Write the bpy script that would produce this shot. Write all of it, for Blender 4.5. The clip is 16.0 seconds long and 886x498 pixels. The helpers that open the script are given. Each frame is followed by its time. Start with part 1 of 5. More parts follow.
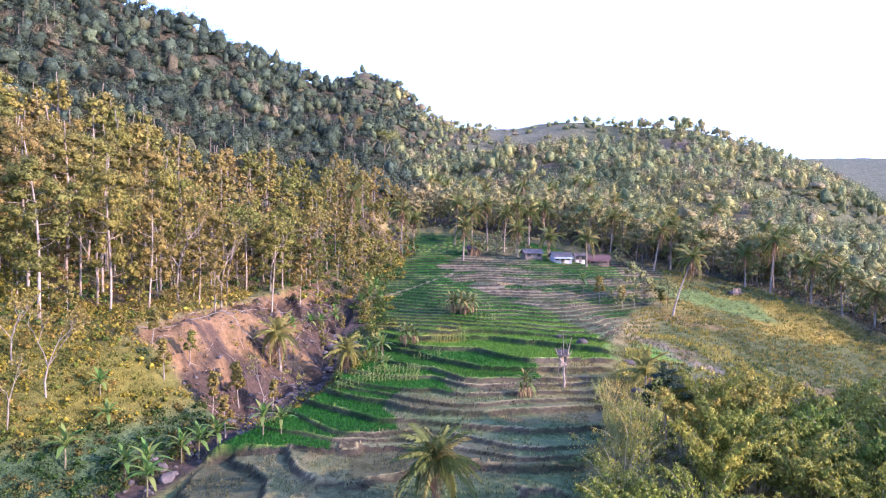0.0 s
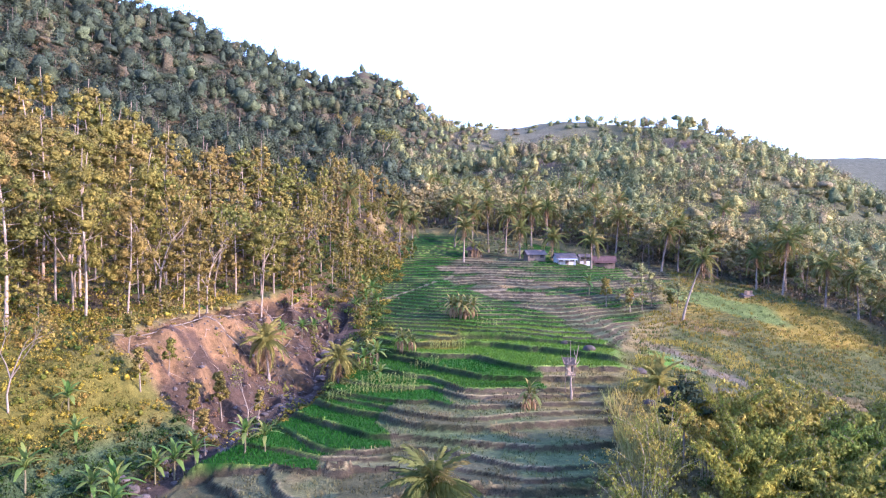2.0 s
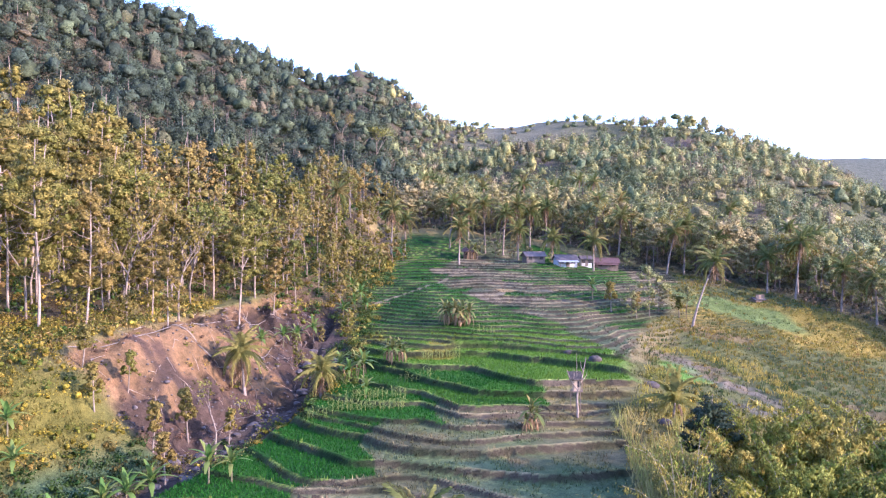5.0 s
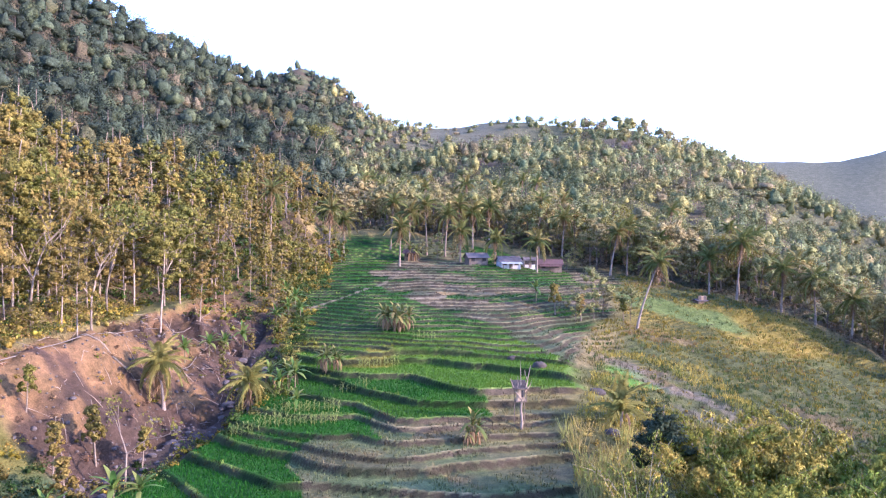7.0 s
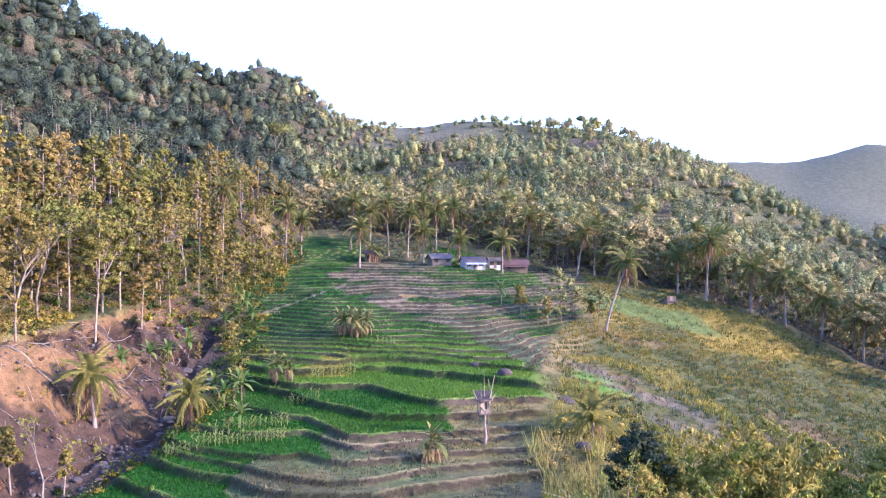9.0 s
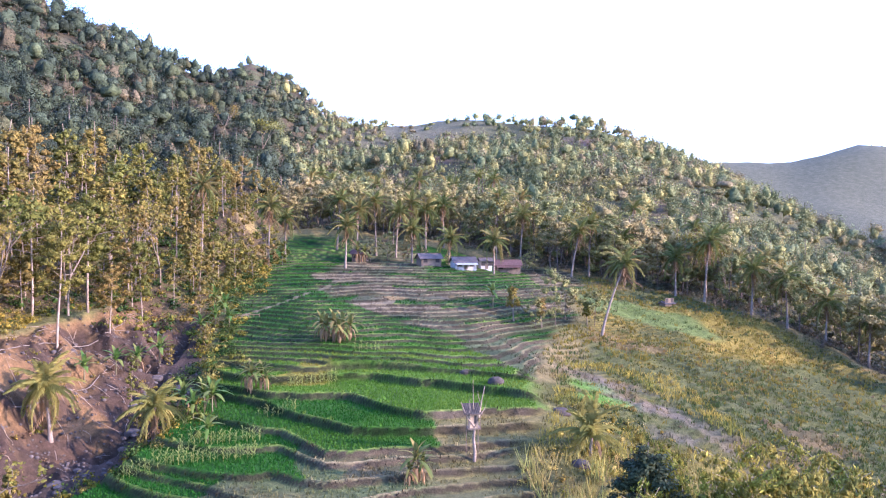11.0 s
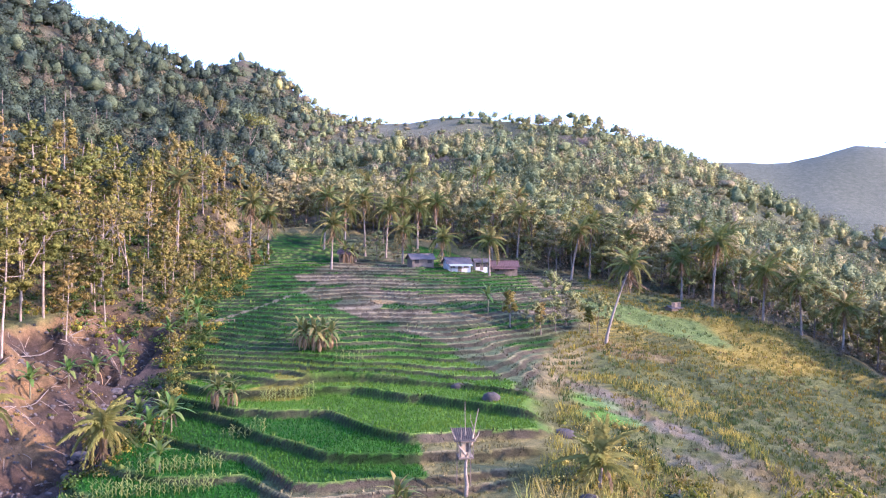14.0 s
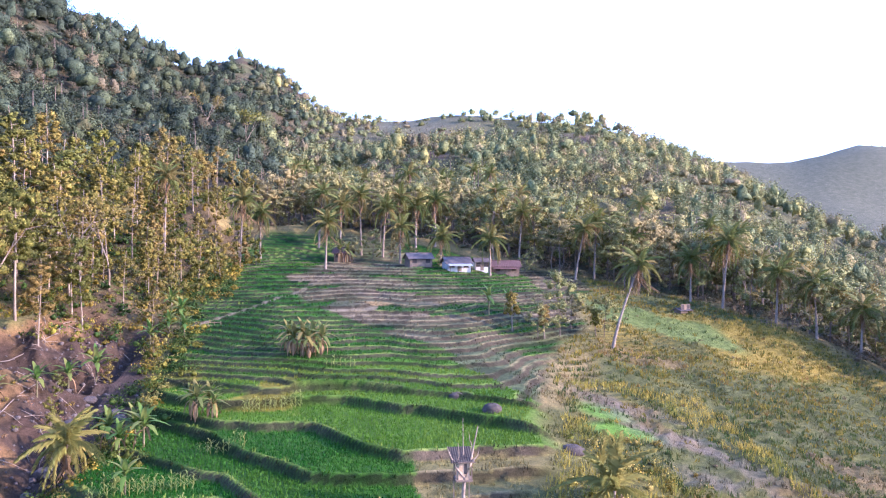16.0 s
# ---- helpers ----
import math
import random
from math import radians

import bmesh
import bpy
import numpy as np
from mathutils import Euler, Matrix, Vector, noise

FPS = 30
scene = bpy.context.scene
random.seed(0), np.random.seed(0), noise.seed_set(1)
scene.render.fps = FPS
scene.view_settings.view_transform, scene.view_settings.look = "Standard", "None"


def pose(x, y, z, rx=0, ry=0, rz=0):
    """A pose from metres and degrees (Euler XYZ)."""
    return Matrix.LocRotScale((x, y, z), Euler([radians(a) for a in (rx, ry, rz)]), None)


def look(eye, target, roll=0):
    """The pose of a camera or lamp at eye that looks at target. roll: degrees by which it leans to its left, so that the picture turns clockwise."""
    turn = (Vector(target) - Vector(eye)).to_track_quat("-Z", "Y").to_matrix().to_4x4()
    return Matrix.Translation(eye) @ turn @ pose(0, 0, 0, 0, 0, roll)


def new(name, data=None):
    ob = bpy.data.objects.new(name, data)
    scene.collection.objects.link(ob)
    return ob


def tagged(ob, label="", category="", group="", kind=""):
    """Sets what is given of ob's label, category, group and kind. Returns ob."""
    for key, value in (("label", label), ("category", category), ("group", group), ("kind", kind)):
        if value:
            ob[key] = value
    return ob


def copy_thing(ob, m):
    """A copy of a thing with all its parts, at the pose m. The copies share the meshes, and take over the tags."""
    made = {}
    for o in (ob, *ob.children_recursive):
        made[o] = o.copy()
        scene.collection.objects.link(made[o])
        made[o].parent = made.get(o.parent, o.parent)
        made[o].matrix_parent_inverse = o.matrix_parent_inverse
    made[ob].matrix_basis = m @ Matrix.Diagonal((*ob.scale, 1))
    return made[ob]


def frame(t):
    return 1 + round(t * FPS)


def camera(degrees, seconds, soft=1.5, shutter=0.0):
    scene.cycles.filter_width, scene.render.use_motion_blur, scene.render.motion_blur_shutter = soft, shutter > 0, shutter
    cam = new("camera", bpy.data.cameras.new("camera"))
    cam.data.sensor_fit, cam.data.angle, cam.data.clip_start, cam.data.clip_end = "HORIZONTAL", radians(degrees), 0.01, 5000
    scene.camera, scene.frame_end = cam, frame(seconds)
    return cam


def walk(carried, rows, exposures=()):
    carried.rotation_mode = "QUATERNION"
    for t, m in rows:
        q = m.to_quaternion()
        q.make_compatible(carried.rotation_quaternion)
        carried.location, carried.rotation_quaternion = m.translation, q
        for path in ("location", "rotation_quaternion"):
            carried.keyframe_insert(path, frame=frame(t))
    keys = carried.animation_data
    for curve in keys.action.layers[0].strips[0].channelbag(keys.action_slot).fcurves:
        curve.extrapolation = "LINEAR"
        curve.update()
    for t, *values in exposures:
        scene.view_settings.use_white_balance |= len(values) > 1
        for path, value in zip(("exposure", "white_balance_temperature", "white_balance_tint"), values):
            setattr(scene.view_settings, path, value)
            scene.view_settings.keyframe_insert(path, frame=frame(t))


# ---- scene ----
cam = camera(61.8, 16.0, 1.2)
PATH = [
    (0, (0.009, 0.041, 39.973), (0.006, 2.041, 39.958), 0.4),
    (0.5, (0.184, 2.721, 39.94), (0.18, 4.721, 39.926), 0.3),
    (1, (0.334, 4.829, 39.923), (0.329, 6.829, 39.909), 0.3),
    (1.5, (0.416, 6.866, 39.934), (0.41, 8.866, 39.921), 0.3),
    (2, (0.515, 8.933, 39.947), (0.509, 10.933, 39.935), 0.3),
    (2.5, (0.636, 10.985, 39.926), (0.63, 12.985, 39.915), 0.3),
    (3, (0.732, 12.941, 39.934), (0.726, 14.941, 39.922), 0.3),
    (3.5, (0.798, 15.151, 39.993), (0.792, 17.151, 39.981), 0.3),
    (6, (1.573, 24.975, 40.095), (1.613, 26.975, 40.088), 0.3),
    (6.5, (1.897, 26.737, 40.157), (2.012, 28.734, 40.151), 0.3),
    (7, (2.307, 28.386, 40.129), (2.462, 30.38, 40.123), 0.2),
    (7.5, (2.864, 30.645, 40.078), (3.061, 32.636, 40.073), 0.1),
    (8, (3.368, 32.584, 40.047), (3.587, 34.572, 40.043), -0.1),
    (8.5, (3.829, 34.495, 40.059), (4.064, 36.481, 40.056), -0.1),
    (9, (4.277, 36.517, 40.035), (4.522, 38.502, 40.031), -0.1),
    (11.5, (6.452, 46.408, 40.012), (6.721, 48.39, 40.007), -0.0),
    (12, (6.817, 48.356, 40.048), (7.089, 50.338, 40.042), 0.0),
    (12.5, (7.259, 50.308, 40.031), (7.532, 52.29, 40.026), 0.1),
    (13, (7.69, 52.321, 40.054), (7.965, 54.302, 40.049), 0.1),
    (13.5, (8.091, 54.31, 40.07), (8.368, 56.29, 40.065), 0.1),
    (14, (8.453, 56.314, 40.067), (8.731, 58.295, 40.062), 0.2),
    (14.5, (8.843, 58.276, 40.052), (9.12, 60.256, 40.047), 0.2),
    (15, (9.234, 60.208, 40.052), (9.511, 62.189, 40.046), 0.3),
    (15.5, (9.63, 62.165, 40.036), (9.906, 64.146, 40.03), 0.3),
    (16, (10.003, 64.024, 39.997), (10.279, 66.005, 39.99), 0.3),
]
walk(cam, [(t, look(eye, target, roll)) for t, eye, target, roll in PATH], [(0.0, 2.5, 4850, 41), (16.0, 2.5, 4850, 41)])

# ---- light ----
SUN = Vector((0.93, -0.36, 0.0)).normalized()
ELEV = radians(19.0)
world = bpy.data.worlds.new("sky")
scene.world = world
world.use_nodes = True
wn = world.node_tree.nodes
sky = wn.new("ShaderNodeTexSky")
sky.sky_type = "NISHITA"
sky.sun_disc = False
sky.sun_elevation = radians(20.0)
sky.sun_rotation = math.atan2(SUN.x, SUN.y)
sky.air_density, sky.dust_density, sky.ozone_density = 1.0, 1.3, 1.0
wn["Background"].inputs["Strength"].default_value = 0.15
world.node_tree.links.new(sky.outputs["Color"], wn["Background"].inputs["Color"])
lamp = bpy.data.lights.new("sun", "SUN")
lamp.energy, lamp.angle, lamp.color = 2.85, radians(0.6), (1.0, 0.68, 0.36)
sun = new("sun", lamp)
sun.matrix_basis = look((0, 0, 0), (-SUN.x * math.cos(ELEV), -SUN.y * math.cos(ELEV), -math.sin(ELEV)))

# ---- materials ----
def mat(name):
    m = bpy.data.materials.new(name)
    m.use_nodes = True
    return m, m.node_tree.nodes, m.node_tree.links, m.node_tree.nodes["Principled BSDF"]


def noise_node(n, l, scale, detail=4.0, rough=0.6):
    c = n.new("ShaderNodeNewGeometry")
    t = n.new("ShaderNodeTexNoise")
    t.inputs["Scale"].default_value, t.inputs["Detail"].default_value, t.inputs["Roughness"].default_value = scale, detail, rough
    l.new(c.outputs["Position"], t.inputs["Vector"])
    return t


def ramp(n, l, src, stops):
    r = n.new("ShaderNodeValToRGB")
    e = r.color_ramp.elements
    e[0].position, e[0].color = stops[0][0], (*stops[0][1], 1)
    e[1].position, e[1].color = stops[-1][0], (*stops[-1][1], 1)
    for p, c in stops[1:-1]:
        k = e.new(p)
        k.color = (*c, 1)
    l.new(src, r.inputs[0])
    return r


def multiply(n, l, a, b, mode="MULTIPLY", fac=1.0):
    m = n.new("ShaderNodeMix")
    m.data_type, m.blend_type = "RGBA", mode
    m.inputs[0].default_value = fac
    l.new(a, m.inputs[6])
    l.new(b, m.inputs[7])
    return m.outputs[2]


def surface(name, low, high, scale, rough=0.85, bump=0.3, fine=9.0, metal=0.0):
    """Matt surface, mottled between two colours at two scales, with relief."""
    m, n, l, b = mat(name)
    a = noise_node(n, l, scale)
    c = noise_node(n, l, scale * fine, 6.0, 0.7)
    r = ramp(n, l, a.outputs["Fac"], [(0.3, low), (0.7, high)])
    g = ramp(n, l, c.outputs["Fac"], [(0.3, (0.6, 0.6, 0.6)), (0.7, (1.3, 1.3, 1.3))])
    l.new(multiply(n, l, r.outputs[0], g.outputs[0]), b.inputs["Base Color"])
    k = n.new("ShaderNodeBump")
    k.inputs["Strength"].default_value, k.inputs["Distance"].default_value = bump, 0.3 / scale / fine * 3
    l.new(c.outputs["Fac"], k.inputs["Height"])
    l.new(k.outputs[0], b.inputs["Normal"])
    b.inputs["Roughness"].default_value, b.inputs["Metallic"].default_value = rough, metal
    return m


def foliage(name, stops, through_light=0.3, tint=False, rough=0.55, vary=0.22, grain=0.0):
    """Leaves: colour varies from tree to tree and from leaf to leaf; some light passes through."""
    m, n, l, b = mat(name)
    if tint:
        at = n.new("ShaderNodeAttribute")
        at.attribute_name = "tint"
        base = at.outputs["Color"]
    else:
        o = n.new("ShaderNodeObjectInfo")
        base = ramp(n, l, o.outputs["Random"], stops).outputs[0]
    g = n.new("ShaderNodeNewGeometry")
    v = ramp(n, l, g.outputs["Random Per Island"], [(0.0, (1 - vary, 1 - vary, 1 - vary)), (1.0, (1 + vary, 1 + vary, 1 + vary))])
    col = multiply(n, l, base, v.outputs[0])
    if grain:
        big, fine = noise_node(n, l, grain * 0.3, 3.0, 0.6), noise_node(n, l, grain, 4.0, 0.7)
        r1 = ramp(n, l, big.outputs["Fac"], [(0.3, (0.72, 0.75, 0.7)), (0.7, (1.3, 1.24, 1.2))])
        r2 = ramp(n, l, fine.outputs["Fac"], [(0.32, (0.5, 0.53, 0.5)), (0.68, (1.5, 1.47, 1.42))])
        col = multiply(n, l, multiply(n, l, col, r1.outputs[0]), r2.outputs[0])
        k = n.new("ShaderNodeBump")
        k.inputs["Strength"].default_value, k.inputs["Distance"].default_value = 0.8, 0.5 / grain
        l.new(fine.outputs["Fac"], k.inputs["Height"])
        l.new(k.outputs[0], b.inputs["Normal"])
    l.new(col, b.inputs["Base Color"])
    b.inputs["Roughness"].default_value = rough
    b.inputs["Specular IOR Level"].default_value = 0.08
    tr = n.new("ShaderNodeBsdfTranslucent")
    l.new(col, tr.inputs["Color"])
    mx = n.new("ShaderNodeMixShader")
    mx.inputs[0].default_value = through_light
    l.new(b.outputs[0], mx.inputs[1])
    l.new(tr.outputs[0], mx.inputs[2])
    l.new(mx.outputs[0], n["Material Output"].inputs["Surface"])
    return m


def ground_material():
    m, n, l, b = mat("ground_cover")
    at = n.new("ShaderNodeAttribute")
    at.attribute_name = "cover"
    big = noise_node(n, l, 0.12, 5.0, 0.6)
    mid = noise_node(n, l, 0.9, 6.0, 0.7)
    fine = noise_node(n, l, 5.0, 6.0, 0.75)
    r1 = ramp(n, l, big.outputs["Fac"], [(0.3, (0.75, 0.78, 0.7)), (0.7, (1.25, 1.2, 1.25))])
    r2 = ramp(n, l, mid.outputs["Fac"], [(0.28, (0.55, 0.6, 0.55)), (0.72, (1.45, 1.4, 1.35))])
    r3 = ramp(n, l, fine.outputs["Fac"], [(0.3, (0.6, 0.6, 0.6)), (0.7, (1.4, 1.4, 1.4))])
    c = multiply(n, l, at.outputs["Color"], r1.outputs[0])
    c = multiply(n, l, c, r2.outputs[0])
    c = multiply(n, l, c, r3.outputs[0])
    l.new(c, b.inputs["Base Color"])
    b.inputs["Roughness"].default_value = 0.95
    b.inputs["Specular IOR Level"].default_value = 0.15
    k = n.new("ShaderNodeBump")
    k.inputs["Strength"].default_value, k.inputs["Distance"].default_value = 0.7, 0.5
    l.new(mid.outputs["Fac"], k.inputs["Height"])
    k2 = n.new("ShaderNodeBump")
    k2.inputs["Strength"].default_value, k2.inputs["Distance"].default_value = 0.6, 0.15
    l.new(fine.outputs["Fac"], k2.inputs["Height"])
    l.new(k.outputs[0], k2.inputs["Normal"])
    l.new(k2.outputs[0], b.inputs["Normal"])
    return m


M_GROUND = ground_material()
M_BARK = surface("pale_bark", (0.15, 0.12, 0.09), (0.31, 0.255, 0.19), 0.8, 0.9)
M_DARKBARK = surface("dark_bark", (0.07, 0.058, 0.046), (0.15, 0.122, 0.095), 0.8, 0.9)
M_WHITEBARK = surface("white_bark", (0.12, 0.097, 0.07), (0.23, 0.19, 0.14), 0.8, 0.9)
M_PALMBARK = surface("palm_bark", (0.13, 0.108, 0.085), (0.24, 0.2, 0.155), 1.2, 0.9)
M_LEAF = foliage("tall_tree_leaves", [(0.0, (0.118, 0.125, 0.026)), (0.2, (0.165, 0.148, 0.032)), (0.36, (0.178, 0.135, 0.04)), (0.5, (0.1, 0.115, 0.026)), (0.64, (0.168, 0.15, 0.032)), (0.78, (0.165, 0.122, 0.042)), (0.9, (0.125, 0.135, 0.026)), (1.0, (0.15, 0.108, 0.038))], 0.27, vary=0.25, grain=3.4)
M_EASTLEAF = foliage("wood_edge_leaves", [(0.0, (0.16, 0.19, 0.08)), (0.35, (0.22, 0.23, 0.085)), (0.65, (0.25, 0.215, 0.1)), (1.0, (0.225, 0.225, 0.095))], 0.3, grain=2.4)
M_DARKLEAF = foliage("dark_leaves", [(0.0, (0.035, 0.05, 0.025)), (1.0, (0.05, 0.065, 0.03))], 0.15, grain=4.0)
M_BAMBOOLEAF = foliage("bamboo_leaves", [(0.0, (0.25, 0.25, 0.04)), (0.2, (0.15, 0.21, 0.034)), (0.4, (0.31, 0.265, 0.055)), (0.6, (0.12, 0.18, 0.034)), (0.75, (0.27, 0.26, 0.04)), (0.88, (0.18, 0.22, 0.036)), (1.0, (0.34, 0.275, 0.06))], 0.42, vary=0.35, grain=4.5)
M_CULM = surface("bamboo_culm", (0.2, 0.17, 0.08), (0.32, 0.27, 0.14), 1.0, 0.6)
M_BANANA = foliage("banana_leaf", [(0.0, (0.07, 0.15, 0.03)), (0.6, (0.11, 0.17, 0.035)), (1.0, (0.17, 0.19, 0.05))], 0.35, rough=0.4)
M_DRY = foliage("dry_leaf", [(0.0, (0.17, 0.12, 0.065)), (1.0, (0.25, 0.17, 0.09))], 0.25)
M_STEM = surface("banana_stem", (0.07, 0.075, 0.03), (0.14, 0.12, 0.06), 1.5, 0.7)
M_WOODS = foliage("woodland_leaves", [], 0.2, True, 0.8, 0.1, 0.9)
M_SHRUB = foliage("undergrowth_leaves", [], 0.25, True, 0.6, 0.25, 3.5)
M_GRASS = foliage("grass_blades", [], 0.3, True, 0.8, 0.15)
M_FROND = foliage("palm_leaflets", [(0.0, (0.09, 0.12, 0.034)), (0.55, (0.135, 0.15, 0.04)), (1.0, (0.22, 0.18, 0.06))], 0.35)
# deep green puts the lower paddies' shade into M_RICE; the lighter one is sunlit
M_RICE = foliage("rice_blades", [(0.0, (0.009, 0.06, 0.004)), (0.6, (0.014, 0.075, 0.006)), (1.0, (0.035, 0.1, 0.008))], 0.2, vary=0.15)
M_RICELIGHT = foliage("rice_blades_sunlit", [(0.0, (0.05, 0.125, 0.008)), (0.6, (0.08, 0.148, 0.012)), (1.0, (0.12, 0.165, 0.016))], 0.3, vary=0.16)
M_MAIZE = foliage("maize_leaf", [(0.0, (0.17, 0.22, 0.05)), (1.0, (0.24, 0.26, 0.07))], 0.35)
M_YOUNGFROND = foliage("young_palm_leaflets", [(0.0, (0.19, 0.2, 0.05)), (1.0, (0.25, 0.225, 0.06))], 0.45)
M_ROCK = surface("creek_rock", (0.042, 0.037, 0.034), (0.095, 0.082, 0.074), 0.7, 0.9, 0.5)
M_TIN = surface("zinc_roofing", (0.32, 0.35, 0.4), (0.48, 0.52, 0.57), 0.5, 0.45, 0.1, 9.0, 0.3)
M_TILE = surface("clay_tile", (0.05, 0.028, 0.024), (0.1, 0.052, 0.044), 0.6, 0.85)
M_OLDTILE = surface("weathered_tile", (0.055, 0.047, 0.045), (0.11, 0.095, 0.09), 0.6, 0.9)
M_WHITEWALL = surface("white_plaster", (0.36, 0.36, 0.36), (0.5, 0.5, 0.49), 0.5, 0.9, 0.1)
M_BOARD = surface("weathered_boards", (0.1, 0.075, 0.055), (0.18, 0.14, 0.1), 0.9, 0.9)
M_MAT = surface("woven_bamboo", (0.32, 0.235, 0.14), (0.46, 0.35, 0.22), 2.0, 0.8)
M_DARKOPEN = surface("dark_interior", (0.02, 0.02, 0.02), (0.035, 0.03, 0.03), 1.0, 0.9)
M_STRAW = surface("old_straw", (0.03, 0.026, 0.022), (0.06, 0.05, 0.04), 1.5, 1.0, 0.8)
M_PIPE = surface("grey_pipe", (0.1, 0.083, 0.065), (0.165, 0.14, 0.11), 1.0, 0.7)

# ---- shape of the land ----
def vnoise(x, y, cell, seed):
    """Smooth random field between -1 and 1."""
    x, y = np.asarray(x, float) / cell, np.asarray(y, float) / cell
    i, j = np.floor(x).astype(np.int64), np.floor(y).astype(np.int64)
    fx, fy = x - i, y - j
    fx, fy = fx * fx * (3 - 2 * fx), fy * fy * (3 - 2 * fy)

    def h(a, b):
        k = (a * 374761393 + b * 668265263 + seed * 974711) & 0xFFFFFFFF
        k = ((k ^ (k >> 13)) * 1274126177) & 0xFFFFFFFF
        return ((k ^ (k >> 16)) & 0xFFFF) / 32767.5 - 1
    return (h(i, j) * (1 - fx) + h(i + 1, j) * fx) * (1 - fy) + (h(i, j + 1) * (1 - fx) + h(i + 1, j + 1) * fx) * fy


def fbm(x, y, cell, seed, octaves=4):
    return sum(vnoise(x, y, cell / 2 ** k, seed + k) * 0.5 ** k for k in range(octaves))


def ss(v):
    v = np.clip(v, 0, 1)
    return v * v * (3 - 2 * v)


def creek_x(y):
    return np.interp(y, [-200, 0, 60, 90, 117, 150, 180, 210, 250, 300, 360], [-110, -75, -52, -43, -34, -23, -22, -23, -26, -14, -10]) + 1.2 * vnoise(y, 0 * y, 14, 3)


def creek_z(y):
    return np.interp(y, [-200, 0, 60, 90, 117, 150, 180, 210, 250, 300, 360], [-25, -6, 3, 6.5, 9.3, 12, 18, 26, 34, 46, 60])


def front(x, y):
    """The valley floor, the bank and bench west of the creek, and the slope that falls off to the east."""
    xc, zc = creek_x(y), creek_z(y)
    floor = np.interp(y, [-300, -200, 0, 60, 88, 110, 130, 150, 170, 180, 210, 250, 270, 300, 360], [-24, -20, -2, 6, 9.3, 12.2, 14.9, 18.0, 20, 21.8, 28.3, 34.5, 36, 46, 62])
    d = x - xc
    east = zc + (floor - zc) * ss(d / 26) ** 0.8
    k = np.interp(y, [0, 60, 150, 190, 205, 223, 260, 300], [0.2, 0.2, 0.19, 0.175, 0.16, 0.11, 0.09, 0.0])
    east = east - k * np.clip(x - 33, 0, 140) + 0.35 * np.clip(x - 190, 0, 400)
    bench = np.interp(y, [-200, 0, 60, 90, 110, 128, 150, 185, 210, 250, 300], [-12, 2, 8, 13, 19, 25, 26, 26.5, 31, 42, 56])
    w = -d
    rise = np.interp(y, [60, 150, 200, 260], [0.3, 0.17, 0.28, 0.35])
    west = zc + (bench - zc) * ss(w / np.interp(y, [90, 128, 185, 230], [30, 24, 22, 12])) + rise * np.clip(w - 27, 0, 250)
    z = np.where(d > 0, east, west)
    # hill added out of view so that its shadow falls on the valley floor
    shade_crest = (94 + 24 * ss((y - 30) / 12) + 7 * fbm(x, y, 22, 35, 3)) * ss((50 - y) / 14) * ss((y + 90) / 40)
    return z + shade_crest * np.exp(-((x - 215) / 55) ** 2)


FOOT_A = [-3.0, -0.8, -0.6, -0.3, -0.15, 0.0, 0.16, 0.3, 0.45, 0.62, 0.8, 1.2, 3.0]
FOOT_Y = [170, 190, 205, 225, 290, 300, 285, 264, 235, 204, 180, 150, 120]
RIDGE_A = [-3.0, -0.9, -0.6, -0.45, -0.37, -0.31, -0.23, -0.17, -0.14, -0.11, -0.065, -0.02, 0.01, 0.07, 0.165, 0.28, 0.34, 0.42, 0.47, 0.53, 0.6, 0.66, 0.72, 0.8, 1.2, 3.0]
RIDGE_E = [0.42, 0.42, 0.37, 0.315, 0.285, 0.255, 0.228, 0.2, 0.205, 0.22, 0.2, 0.16, 0.147, 0.147, 0.158, 0.15, 0.147, 0.122, 0.1, 0.078, 0.042, 0.016, -0.008, -0.02, -0.02, 0.0]
RIDGE_Y = [300, 380, 480, 560, 620, 680, 800, 850, 900, 960, 960, 900, 850, 800, 760, 740, 730, 700, 660, 610, 540, 500, 460, 420, 380, 300]


def scar_share(x, y):
    """Where the landslide has bared the western bank."""
    w = creek_x(y) - x
    edge = fbm(x, y, 22, 71) * 3 + fbm(x, y, 6, 75) * 1.5
    return ss((w - 1 + edge * 0.3) / 2) * ss((np.interp(y, [108, 122, 132, 180, 215], [6, 22, 27, 25, 8]) - w + edge * 0.4) / 2) * ss((y - 119 - 0.3 * (w - 2) + edge * 0.5) / 3) * ss((207 - y) / 6)


def cliff(a, y):
    """Bare reddish bluffs on the far hillside."""
    return np.maximum(ss(1.3 - np.hypot((a - 0.325) / 0.06, (y - 570) / 70)), 0.8 * ss(1.2 - np.hypot((a - 0.12) / 0.035, (y - 520) / 35)))


